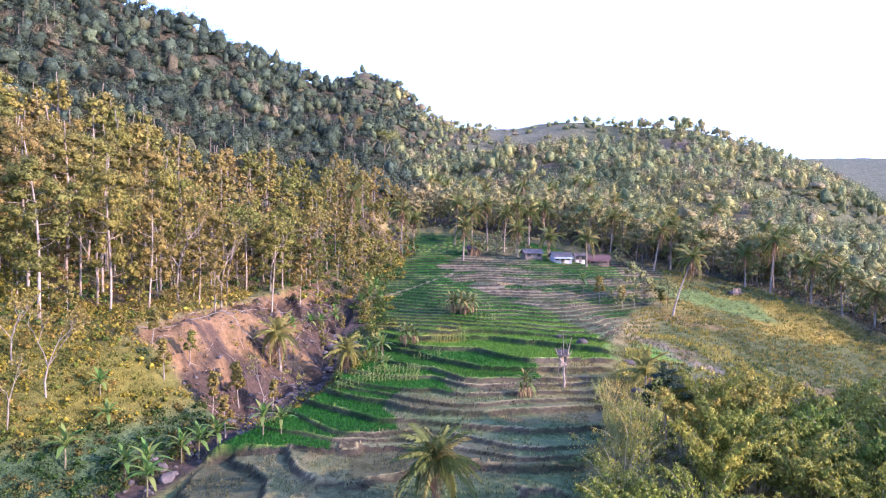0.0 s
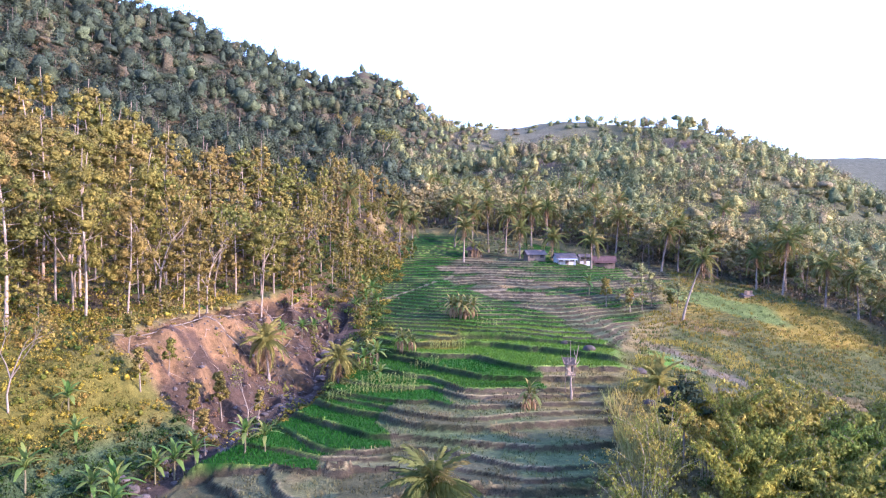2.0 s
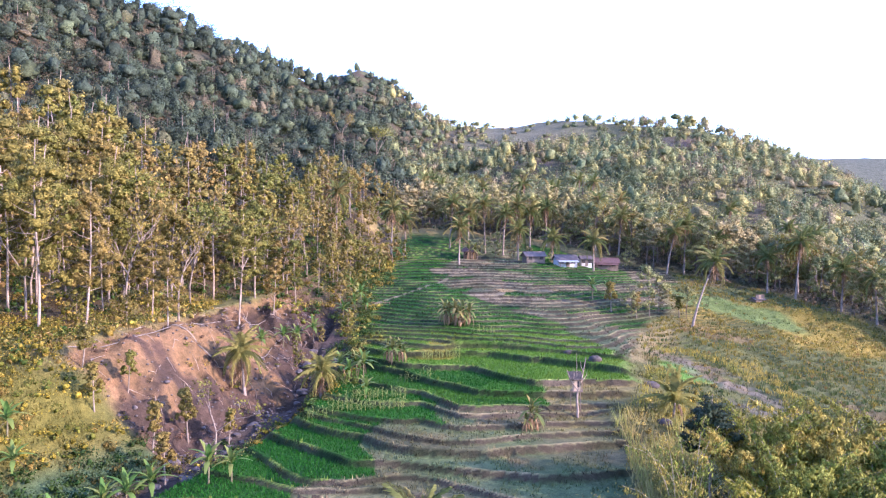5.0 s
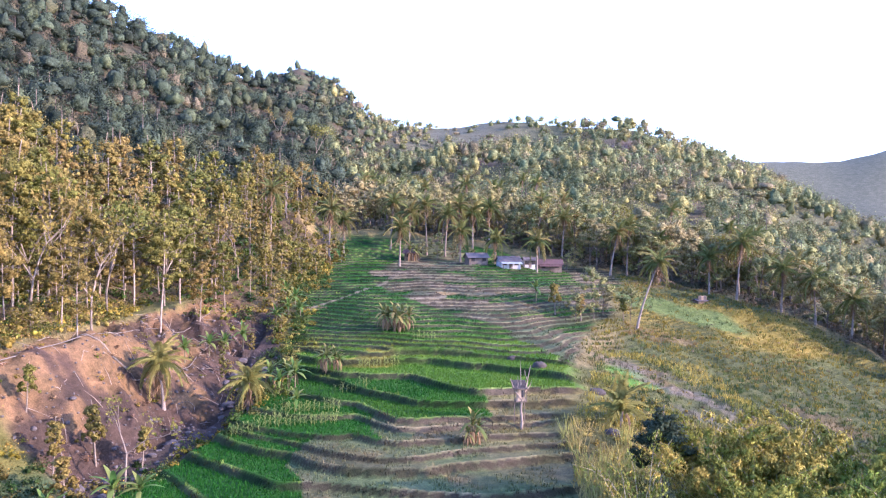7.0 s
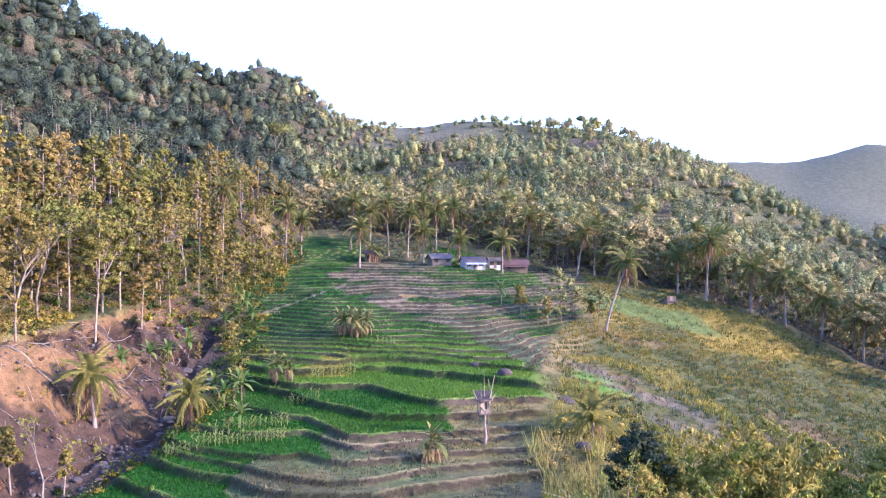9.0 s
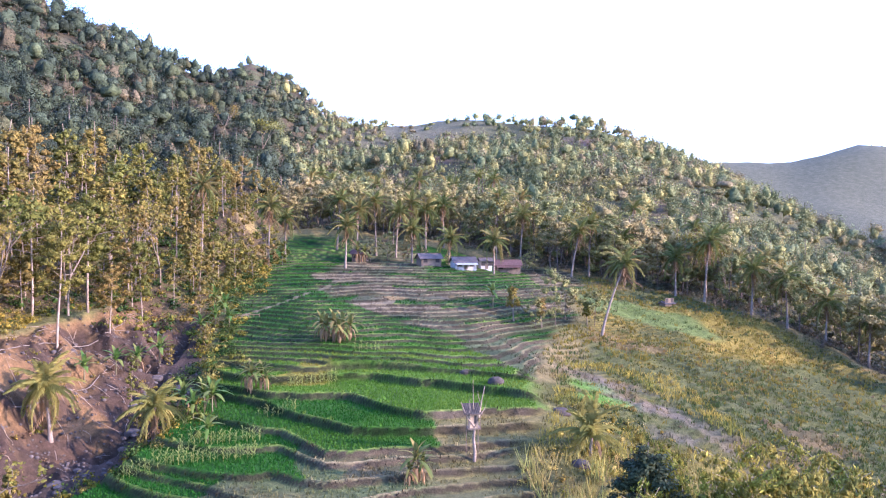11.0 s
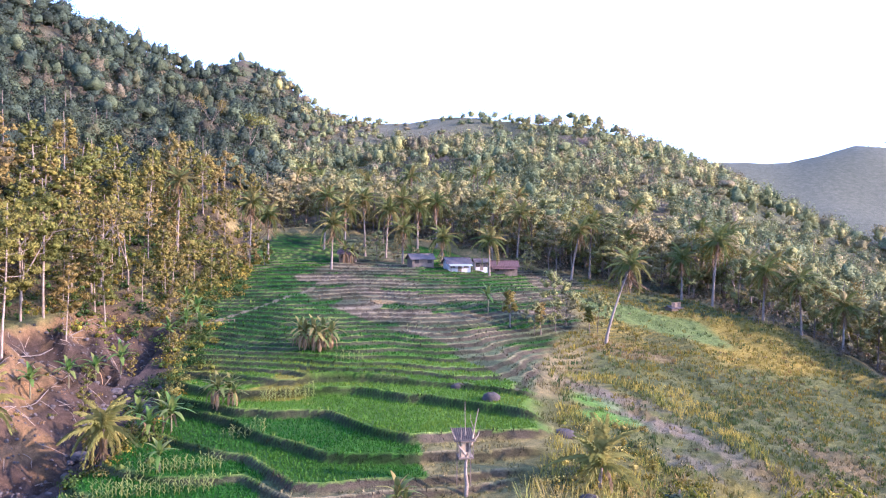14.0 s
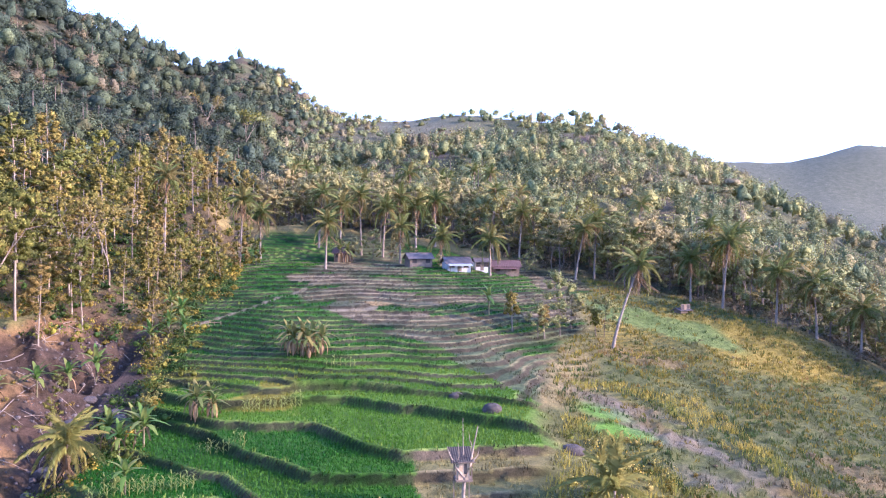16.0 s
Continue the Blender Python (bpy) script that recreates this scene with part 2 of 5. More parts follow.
def land(x, y):
    x, y = np.asarray(x, float), np.asarray(y, float)
    yy = np.maximum(y, 70.0)
    a = x / yy
    y0 = np.interp(a, FOOT_A, FOOT_Y)
    yr = np.interp(a, RIDGE_A, RIDGE_Y)
    rise = np.interp(a, RIDGE_A, RIDGE_E) + np.interp(a, [-0.6, -0.1, 0.1, 0.45, 0.55], [0.011, 0.011, 0.006, 0.006, 0.0])
    zr = 40 + rise * yr
    foot = front(a * y0, y0)
    u = np.clip((y - y0) / (yr - y0), 0, 1)
    hill = foot + (zr - foot) * (0.75 * u + 0.25 * u * u)
    roll = (fbm(x, y, 130, 11, 3) * 16 + fbm(x, y, 45, 15, 2) * 4) * np.clip(u * 3, 0, 1) * np.clip((1 - u) * 3, 0.12, 1)
    back = np.clip(y - yr, 0, 800)
    hill = hill + roll - 0.28 * back
    z = np.where(y > y0, hill, front(x, y))
    far = 40 + yy * np.interp(a, [0.3, 0.5, 0.63, 0.7, 0.78, 0.9, 1.3], [0.1, 0.118, 0.12, 0.136, 0.148, 0.141, 0.116]) * np.exp(-((y - 1500) / 350) ** 2) + fbm(x, y, 200, 31, 3) * 8
    z = np.where(back > 0, np.maximum(z, far), z)
    z = z + 0.35 * fbm(x, y, 9, 21, 3) * np.where(y < y0, 1, 2)
    return z - 3.2 * np.abs(fbm(x + 0.4 * y, y * 0.8, 8, 25, 4)) * scar_share(x, y)


def terrace_mask(x, y):
    d = x - creek_x(y)
    right = np.interp(y, [60, 110, 140, 175, 205, 240, 262, 285], [24, 24, 33, 46, 58, 72, 80, 30]) + 3.5 * vnoise(x, y, 11, 47)
    m = ss((d - 3) / 3) * ss((right - x) / 4) * ss((y - 40) / 20) * ss((297 - y) / 10)
    return m


# the bunds of the lower terraces from south to north: the height of the terrace above each, and its y along x
BUND_X = [-28, -22, -16, -10, -6, -2, 1, 4, 7, 10, 13, 17, 23, 36]
BUNDS = []


def bund(z, *y):
    BUNDS.append((y, z))


bund(10.9, 105, 105, 103.2, 104, 104.3, 101, 99.5, 98.5, 98, 97.5, 97.5, 98, 100, 102)
bund(11.7, 127, 118.8, 110.8, 109.8, 111.5, 111.6, 110.3, 108.3, 106, 103.5, 102.7, 103.5, 105, 107)
bund(12.5, 135, 127.5, 121.5, 116.3, 115.3, 115, 113.6, 112.4, 111.5, 110.5, 110, 110.5, 112, 114)
bund(13.4, 144, 137, 129, 125.2, 121, 118.5, 117.2, 116.8, 116.9, 118.4, 119.6, 120.6, 122, 124)
bund(14.5, 150, 142.5, 135.5, 131, 129.5, 130, 127, 125.6, 126.4, 127, 127.5, 128, 128.6, 131)
bund(15.8, 166, 161, 156, 150.5, 146.8, 144, 138, 132.9, 132.5, 132.9, 133.1, 133, 134, 136)
bund(16.8, 178, 172, 168, 163.5, 158.4, 152, 148.1, 144.6, 140.7, 139.4, 139.2, 138.8, 139.2, 140.5)
bund(17.8, 184, 177, 170.5, 164.7, 160.8, 159.2, 158.3, 158.8, 157.8, 152, 146.8, 143.4, 143.6, 145)
bund(19.0, 189, 182, 175, 169.5, 167.5, 167.2, 167.5, 168, 168.4, 168.2, 166.5, 162.4, 158.8, 148)
bund(19.8, 194, 188, 181, 174, 171.8, 171, 171, 171.5, 172, 172.2, 171.5, 169.5, 166.6, 158)


def bunds(x):
    """Where each bund, and each low one between two of them, crosses the line of a given x, and the heights above them."""
    main = [np.interp(x, BUND_X, b) + 0.5 * vnoise(x, 37.0 * i + 0 * x, 5, 141) + 0.4 * vnoise(x, 19.0 * i + 0 * x, 2.3, 143) for i, (b, h) in enumerate(BUNDS)]
    ys, zs = [], []
    for i, (b, h) in enumerate(BUNDS):
        ys.append(main[i])
        zs.append(h)
        if i in (0, 3, 4):
            k = 0.5 + 0.26 * vnoise(x, 53.0 * i + 0 * x, 13, 147)
            ys.append(main[i] * (1 - k) + main[i + 1] * k)
            zs.append(h * 0.55 + BUNDS[i + 1][1] * 0.45)
    return np.stack(ys), np.array(zs)


def contour(x, y):
    """The slope's height, bent so that its level lines run in lobes."""
    z = land(x, y)
    return z, z + 0.8 * fbm(x, 0.6 * y, 30, 41, 2) + np.where(y < 130, 0.9, 0.34) * vnoise(x, y, 12, 45)


def terrace(x, y):
    """Number and height of the terrace at a place, the rise to the next, and the metres to its lower and its upper edge."""
    x, y = np.asarray(x, float), np.asarray(y, float)
    z, v = contour(x, y)
    g = np.clip(np.hypot(contour(x + 0.6, y)[1] - v, contour(x, y + 0.6)[1] - v) / 0.6, 0.07, 0.5)
    step = np.where(y < 130, 1.05, 0.66)
    level = np.floor(v / step)
    f = v / step - level
    flat, rise, below, above = z - (v - level * step) + 0.35 * f * step, step * 0.65, f * step / g, (1 - f) * step / g
    ys, zs = bunds(x)
    slant = 1 / np.sqrt(1 + ((bunds(x + 0.5)[0] - ys) / 0.5) ** 2)
    k = (y[None] > ys).sum(0)
    n = len(zs)
    low, high = np.clip(k - 1, 0, n - 1), np.clip(k, 0, n - 1)
    inside = (k > 0) & (k < n)
    pick = lambda a, q: np.take_along_axis(a, q[None], 0)[0]
    level = np.where(inside, 1000 + k, level)
    flat = np.where(inside, zs[low], flat)
    rise = np.where(inside, zs[high] - zs[low], rise)
    below = np.where(inside, (y - pick(ys, low)) * pick(slant, low), below)
    above = np.where(inside, (pick(ys, high) - y) * pick(slant, high), above)
    first = k == 0
    above = np.where(first, np.minimum(above, (ys[0] - y) * slant[0]), above)
    last = k == n
    below = np.where(last, np.minimum(below, (y - ys[-1]) * slant[-1]), below)
    return level, flat, rise, below, above, inside


def height(x, y):
    x, y = np.asarray(x, float), np.asarray(y, float)
    z = land(x, y)
    m = terrace_mask(x, y)
    level, flat, rise, below, above, paddy = terrace(x, y)
    foot = np.where(paddy, 0.78, 0.85)
    zt = flat + rise * ss((foot - above) / (foot - 0.1)) + np.where(paddy, 0.2, 0.13) * ss(1 - abs(below - 0.25) / 0.38) + 0.05 * vnoise(x, y, 1.1, 149)
    z = z * (1 - m) + zt * m
    fm = ss((x - np.interp(y, [60, 110, 140, 175, 205, 240], [34, 40, 40, 50, 62, 76])) / 8) * ss((y - 90) / 20) * (1 - m)
    y0 = np.interp(x / np.maximum(y, 70), FOOT_A, FOOT_Y)
    fm = fm * ss((y0 - y) / 6)
    f2 = furrow(x, y, z)
    return z + fm * 0.52 * (ss((f2 - 0.55) / 0.45) - f2) * 1.35 + fm * 0.3 * fbm(x, y, 3.2, 59, 2)


def furrow(x, y, z):
    """How far up its own small step a place on the eastern field lies."""
    v = (z + 0.6 * fbm(x, y, 13, 51, 3)) / 0.52
    return v - np.floor(v)


def cell(x, y):
    level = terrace(x, y)[0]
    strip = np.floor((x + 9 * vnoise(x, y, 40, 61) + 7.3 * level) / np.where(level > 999, 17, 27))
    k = (level.astype(np.int64) * 7919 + strip.astype(np.int64) * 104729) & 0xFFFF
    return k, ((k * 40503) & 0xFFFF) / 65535.0


def rice_share(x, y):
    """How far a terrace is planted with young rice rather than lying fallow."""
    ys, zs = bunds(x)
    k = (y[None] > ys).sum(0)
    edge = 1.5 * vnoise(x, y, 7, 151)
    corner = ss((np.interp(y, [104, 109, 112, 116, 123, 131], [-16, -16, -6, -7, -10, -7]) + edge - x) / 1.0) * (k >= 1) * (k < 7)
    corner = np.maximum(corner, (k >= 7) * (k <= 8) * ss((1.5 + edge - x) / 1.0))
    mid = ((k == 9) * ss((17.5 + edge - x) / 1.0)) + ((k == 10) * ss((18 + edge - x) / 1.0)) + ((k == 11) | (k == 12)) * ss((38 - x) / 2)
    upper = (k == 13) * ss((np.interp(y, [160, 186, 200, 215, 240, 262, 300], [40, 30, 17, 6, 1, 10, 12]) - x) / 5)
    top = ss((x - 26 + edge) / 4) * ss((60 - x) / 4) * ss((y - 228) / 4)
    patches = 0.42 * ss((y - 184) / 5) * ss((246 - y) / 6)
    return np.clip(np.maximum.reduce([corner, mid, upper, top, patches]), 0, 1)


def gully(x, y):
    """A dry grey wash that runs down the eastern field."""
    d = abs(x - np.interp(y, [122, 134, 146, 156, 172], [52, 56, 56.5, 53.5, 49]) - 2.5 * vnoise(x, y, 13, 77))
    return ss((9.5 - d) / 6) * ss((y - 120) / 8) * ss((178 - y) / 8)


def meadow(x, y):
    """Green grass along the upper edge of the eastern field, and two small green patches on the spur."""
    n = fbm(x, y, 6, 75)
    strip = ss((8.5 - abs(y - np.interp(x, [66, 92], [222, 213.5]) + 2 * n)) / 3) * ss((x - 63) / 4) * ss((96 - x) / 5)
    spots = [ss(1.5 - np.hypot((x - px) / 4.2, (y - py) / 3.2) + 0.4 * n) for px, py in ((46.5, 163.0), (46.5, 155.0))]
    return strip, np.maximum(*spots)


def golden(x, y):
    """Yellowing strips on the narrow terraces round the banana clumps."""
    return 0.85 * ss((7 - x) / 6) * ss((y - 160 - 0.5 * (4 - x)) / 3) * ss((189 - y) / 5) * ss((fbm(x, 1.6 * y, 9, 153, 2) + 0.25) * 3)


def sunlit_rice(x, y):
    """How far rice has the lighter sunlit green; the deeper green paints in shade."""
    ys, zs = bunds(x)
    k = (y[None] > ys).sum(0)
    return np.where(k < 11, 0.25 * (k > 8), np.where(k < 13, 0.95, 0.55 * ss((192 - y) / 14)))


def cover(x, y, z):
    """Base colour of the ground."""
    def mixc(c, col, w):
        return c * (1 - w[:, None]) + np.array(col)[None, :] * w[:, None]
    n1, n2 = fbm(x, y, 22, 71), fbm(x, y, 6, 75)
    d = x - creek_x(y)
    c = np.tile(np.array([[0.075, 0.08, 0.025]]), (len(x), 1))
    c = mixc(c, (0.15, 0.125, 0.05), ss(0.5 + n1))
    a = x / np.maximum(y, 70)
    y0 = np.interp(a, FOOT_A, FOOT_Y)
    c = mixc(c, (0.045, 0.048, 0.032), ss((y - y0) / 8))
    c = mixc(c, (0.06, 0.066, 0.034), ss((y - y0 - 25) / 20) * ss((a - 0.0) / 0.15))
    c = mixc(c, (0.12, 0.095, 0.06), ss((y - y0) / 8) * ss((fbm(x, y, 90, 81) - 0.35) * 4) * 0.6 * ss((a - 0.02) / 0.05))
    c = mixc(c, (0.105, 0.105, 0.065), np.exp(-((a - 0.1) / 0.07) ** 2) * ss((y - 640) / 40))
    c = mixc(c, (0.065, 0.08, 0.034), np.exp(-((a + 0.11) / 0.06) ** 2) * ss((y - 650) / 60))
    c = mixc(c, (0.1, 0.072, 0.058), cliff(a, y))
    # haze over the far eastern hill painted in as a paler ground colour
    c = mixc(c, (0.075, 0.083, 0.055), np.maximum(ss((y - 1050) / 100), ss((a - 0.45) / 0.05) * ss((y - 640) / 60)))
    # grass slope and bare landslide west of the creek
    w = -d
    c = mixc(c, (0.05, 0.04, 0.021), ss((w - np.interp(y, [128, 184, 200, 230], [30, 30, 4, -3])) / 4) * ss((y - 126) / 6) * ss(0.8 + n2))
    c = mixc(c, (0.08, 0.076, 0.014), ss((w - 5) / 10) * ss((46 - w) / 10) * ss((128 - y) / 8))
    c = mixc(c, (0.04, 0.065, 0.028), ss((w - 2) / 3) * ss((132 - y) / 6) * ss((14 - z) / 3))
    scar = scar_share(x, y)
    c = mixc(c, (0.125, 0.08, 0.038), scar)
    # shade on the lower landslide painted into the colour, broken up by noise
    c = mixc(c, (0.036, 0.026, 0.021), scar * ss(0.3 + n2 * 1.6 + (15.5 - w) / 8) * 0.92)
    c = mixc(c, (0.046, 0.036, 0.03), ss((5 - abs(d)) / 3) * ss((220 - y) / 20))
    # terraces
    m = terrace_mask(x, y)
    level, flat, rise, below, above, paddy = terrace(x, y)
    k, h = cell(x, y)
    r = rice_share(x, y)
    rice = ss((r - h * np.where(paddy, 0.3, 0.8) - 0.05) * 6)
    high = ~paddy & (y > 150)
    fallow = np.where(high[:, None], np.array([[0.105, 0.093, 0.058]]), np.array([[0.086, 0.09, 0.042]])) * (0.65 + 0.7 * h[:, None])
    dry = ss(fbm(x, y, 9, 63, 3) * 3 - 0.5)[:, None]
    fallow = fallow * (1 - 0.6 * dry) + np.array([[0.15, 0.118, 0.052]]) * 0.6 * dry
    damp = ss(n1 * 1.6 + 0.25 + (h - 0.5))[:, None] * 0.7
    fallow = fallow * (1 - damp) + np.array([[0.05, 0.085, 0.028]]) * damp
    streak = 0.8 * (ss(fbm(0.35 * x, y, 6, 87, 3) * 2.6 + 0.3) * high)[:, None]
    fallow = fallow * (1 - streak) + np.array([[0.035, 0.05, 0.024]]) * streak
    # deep green carries the paddies' shade, the lighter one their sunlight
    green = np.array([0.006, 0.05, 0.003])[None, :] * (0.8 + 0.5 * h[:, None]) + np.array([[0.02, 0.025, 0.003]]) * h[:, None]
    light = sunlit_rice(x, y)[:, None]
    green = green * (1 - light) + np.array([[0.062, 0.13, 0.01]]) * (0.85 + 0.3 * h[:, None]) * light
    t = fallow * (1 - rice[:, None]) + green * rice[:, None]
    straw = (0.75 * paddy * (1 - rice) * ss((x - 14) / 5) * ss((y - 122) / 4))[:, None]
    t = t * (1 - straw) + np.array([[0.135, 0.122, 0.04]]) * straw
    # yellowing strips and brown banks below the banana clumps
    gold = golden(x, y)[:, None]
    t = t * (1 - gold) + np.array([[0.17, 0.145, 0.018]]) * (0.7 + 0.6 * h[:, None]) * gold
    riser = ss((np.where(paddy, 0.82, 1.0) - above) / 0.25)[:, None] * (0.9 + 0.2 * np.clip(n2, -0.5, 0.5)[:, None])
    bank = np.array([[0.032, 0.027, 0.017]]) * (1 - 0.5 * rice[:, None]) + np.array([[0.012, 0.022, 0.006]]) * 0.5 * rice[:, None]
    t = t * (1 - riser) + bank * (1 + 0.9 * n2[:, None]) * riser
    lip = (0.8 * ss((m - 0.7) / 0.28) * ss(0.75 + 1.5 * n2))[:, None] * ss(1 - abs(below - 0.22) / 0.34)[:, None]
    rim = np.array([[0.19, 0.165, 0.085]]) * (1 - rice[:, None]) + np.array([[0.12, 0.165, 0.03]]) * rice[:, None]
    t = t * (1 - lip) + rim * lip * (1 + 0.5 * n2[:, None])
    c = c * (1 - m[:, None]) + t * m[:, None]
    # dry field on the eastern slope
    fm = ss((x - np.interp(y, [60, 110, 140, 175, 205, 240], [24, 24, 33, 46, 58, 72])) / 6) * ss((y - 90) / 20) * ss((y0 - y) / 4)
    tan = ss((fbm(x, y, 16, 91, 3) + 0.3 + (y - 195) / 30) * 1.4) * ss((226 - y) / 8 + 0.25)
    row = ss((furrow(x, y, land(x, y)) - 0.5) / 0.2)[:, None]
    tan = np.maximum(tan, 0.65 * ss((66 - x) / 10) * ss((178 - y) / 10) * ss(0.75 + n1 * 0.9))
    fc = np.array([[0.066, 0.075, 0.022]]) * (1 - tan[:, None]) + np.array([[0.15, 0.122, 0.022]]) * tan[:, None]
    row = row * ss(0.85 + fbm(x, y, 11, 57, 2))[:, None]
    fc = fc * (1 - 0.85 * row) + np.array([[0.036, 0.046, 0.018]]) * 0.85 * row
    brown = ss(fbm(x, y, 13, 58, 3) * 2.2 - 0.5)[:, None]
    fc = fc * (1 - 0.6 * brown) + np.array([[0.13, 0.095, 0.045]]) * 0.5 * brown
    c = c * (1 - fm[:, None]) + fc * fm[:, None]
    strip, spots = meadow(x, y)
    c = mixc(c, (0.07, 0.105, 0.028), 0.9 * strip)
    c = mixc(c, (0.07, 0.15, 0.016), spots)
    c = mixc(c, (0.1, 0.092, 0.075), 0.65 * gully(x, y) * ss(0.8 + 1.5 * n2))
    path = np.hypot(x - np.interp(y, [190, 198, 205, 214, 222, 234], [-30, -24, -16, -5, 0, 6]), 0)
    c = mixc(c, (0.14, 0.125, 0.085), 0.8 * ss((0.95 - path) / 0.5) * ss((y - 203) / 3) * ss((230 - y) / 4))
    c = mixc(c, (0.2, 0.15, 0.065), 0.8 * ss(1.5 - np.hypot((x - 17.5) / 2.6, (y - 213.5) / 1.6) + 0.4 * n2))
    return c


# ---- mesh helpers ----
def quads_mesh(name, v, f, material, tint=None, attr="tint", smooth=False, normals=None):
    v, f = np.asarray(v, np.float32), np.asarray(f, np.int32)
    me = bpy.data.meshes.new(name)
    me.vertices.add(len(v))
    me.vertices.foreach_set("co", v.ravel())
    me.loops.add(f.size)
    me.loops.foreach_set("vertex_index", f.ravel())
    me.polygons.add(len(f))
    me.polygons.foreach_set("loop_start", np.arange(0, f.size, 4, dtype=np.int32))
    me.polygons.foreach_set("loop_total", np.full(len(f), 4, np.int32))
    if smooth:
        me.polygons.foreach_set("use_smooth", np.ones(len(f), bool))
    if tint is not None:
        at = me.color_attributes.new(attr, "FLOAT_COLOR", "POINT")
        at.data.foreach_set("color", np.c_[tint, np.ones(len(tint))].astype(np.float32).ravel())
    if normals is not None:
        me.polygons.foreach_set("use_smooth", np.ones(len(f), bool))
        me.attributes.new("custom_normal", "FLOAT_VECTOR", "POINT").data.foreach_set("vector", np.asarray(normals, np.float32).ravel())
    me.update(calc_edges=True)
    me.materials.append(material)
    return me


def thing(name, m=None, **tags):
    ob = new(name)
    if m is not None:
        ob.matrix_basis = m
    return tagged(ob, **tags)


def part(name, bm, material, parent, label=""):
    """Links a bmesh or a mesh as one part under a thing."""
    if isinstance(bm, bmesh.types.BMesh):
        me = bpy.data.meshes.new(name)
        bm.to_mesh(me)
        bm.free()
        me.materials.append(material)
    else:
        me = bm
    ob = new(name, me)
    ob.parent = parent
    return tagged(ob, label=label)


def tube(points, radii, sides=6):
    p, r = np.asarray(points, float), np.asarray(radii, float)
    t = np.gradient(p, axis=0)
    t /= np.linalg.norm(t, axis=1)[:, None] + 1e-9
    ref = np.where(np.abs(t[:, 2:3]) > 0.9, np.array([[1.0, 0, 0]]), np.array([[0, 0, 1.0]]))
    a = np.cross(t, ref)
    a /= np.linalg.norm(a, axis=1)[:, None]
    b = np.cross(t, a)
    g = np.arange(sides) * 2 * np.pi / sides
    v = p[:, None] + r[:, None, None] * (np.cos(g)[None, :, None] * a[:, None] + np.sin(g)[None, :, None] * b[:, None])
    i, j = np.meshgrid(np.arange(len(p) - 1), np.arange(sides), indexing="ij")
    k = (j + 1) % sides
    f = np.stack([i * sides + j, i * sides + k, (i + 1) * sides + k, (i + 1) * sides + j], -1).reshape(-1, 4)
    return v.reshape(-1, 3), f


def join(pieces):
    vs, fs, n = [], [], 0
    for v, f in pieces:
        vs.append(v)
        fs.append(f + n)
        n += len(v)
    return np.concatenate(vs), np.concatenate(fs)


def unit(rng, n):
    v = rng.normal(size=(n, 3))
    return v / np.linalg.norm(v, axis=1)[:, None]


def leaves(rng, at, size, out=None, droop=0.0, wide=0.75, loose=0.45):
    """A pointed leaf spray at each place, lying roughly across the direction out."""
    n = len(at)
    face = unit(rng, n) * loose
    if out is not None:
        face = face + out
    face /= np.linalg.norm(face, axis=1)[:, None] + 1e-9
    along = np.cross(face, unit(rng, n))
    along[:, 2] -= droop
    along /= np.linalg.norm(along, axis=1)[:, None] + 1e-9
    side = np.cross(face, along)
    side /= np.linalg.norm(side, axis=1)[:, None] + 1e-9
    s = (np.asarray(size) * rng.uniform(0.6, 1.3, n))[:, None]
    v = np.stack([at - along * s * 0.5, at + side * s * wide * 0.5 + along * s * 0.1, at + along * s * 0.5, at - side * s * wide * 0.5 + along * s * 0.1], 1)
    return v.reshape(-1, 3), np.arange(4 * n).reshape(-1, 4)[:, ::-1]


def soft(rng, u, rough=0.35):
    """Normals of leaf sprays that follow the crown's round form."""
    k = u + unit(rng, len(u)) * rough
    return np.repeat(k / np.linalg.norm(k, axis=1)[:, None], 4, 0)


def cores(rng, c, r, flat=0.8, rings=3, sides=6, rough=0.78):
    """Lumpy closed domes that fill the inside of leaf clumps."""
    c, r = np.asarray(c, float), np.asarray(r, float)
    n = len(c)
    el = np.linspace(-0.75, 1.35, rings + 1)
    az = np.arange(sides) * 2 * np.pi / sides
    e, a = np.meshgrid(el, az, indexing="ij")
    u = np.stack([np.cos(e) * np.cos(a), np.cos(e) * np.sin(a), np.sin(e)], -1).reshape(-1, 3)
    lump = rng.uniform(rough, 1.15, (n, len(u)))
    v = c[:, None] + u[None] * (lump * r[:, None])[:, :, None] * np.array([1, 1, flat])
    i, j = np.meshgrid(np.arange(rings), np.arange(sides), indexing="ij")
    k = (j + 1) % sides
    f = np.stack([i * sides + j, i * sides + k, (i + 1) * sides + k, (i + 1) * sides + j], -1).reshape(-1, 4)
    f = (f[None] + (np.arange(n) * len(u))[:, None, None]).reshape(-1, 4)
    return v.reshape(-1, 3), f


def lumps(rng, c, r, flat=0.75, rings=3, sides=6):
    """Closed leafy lumps with normals that follow their round form."""
    v, f = cores(rng, c, r, flat, rings, sides, 0.55)
    u = v - np.repeat(np.asarray(c, float), len(v) // len(c), 0)
    u /= np.linalg.norm(u, axis=1)[:, None] + 1e-6
    k = u + unit(rng, len(u)) * 0.7
    return v, f, k / np.linalg.norm(k, axis=1)[:, None]


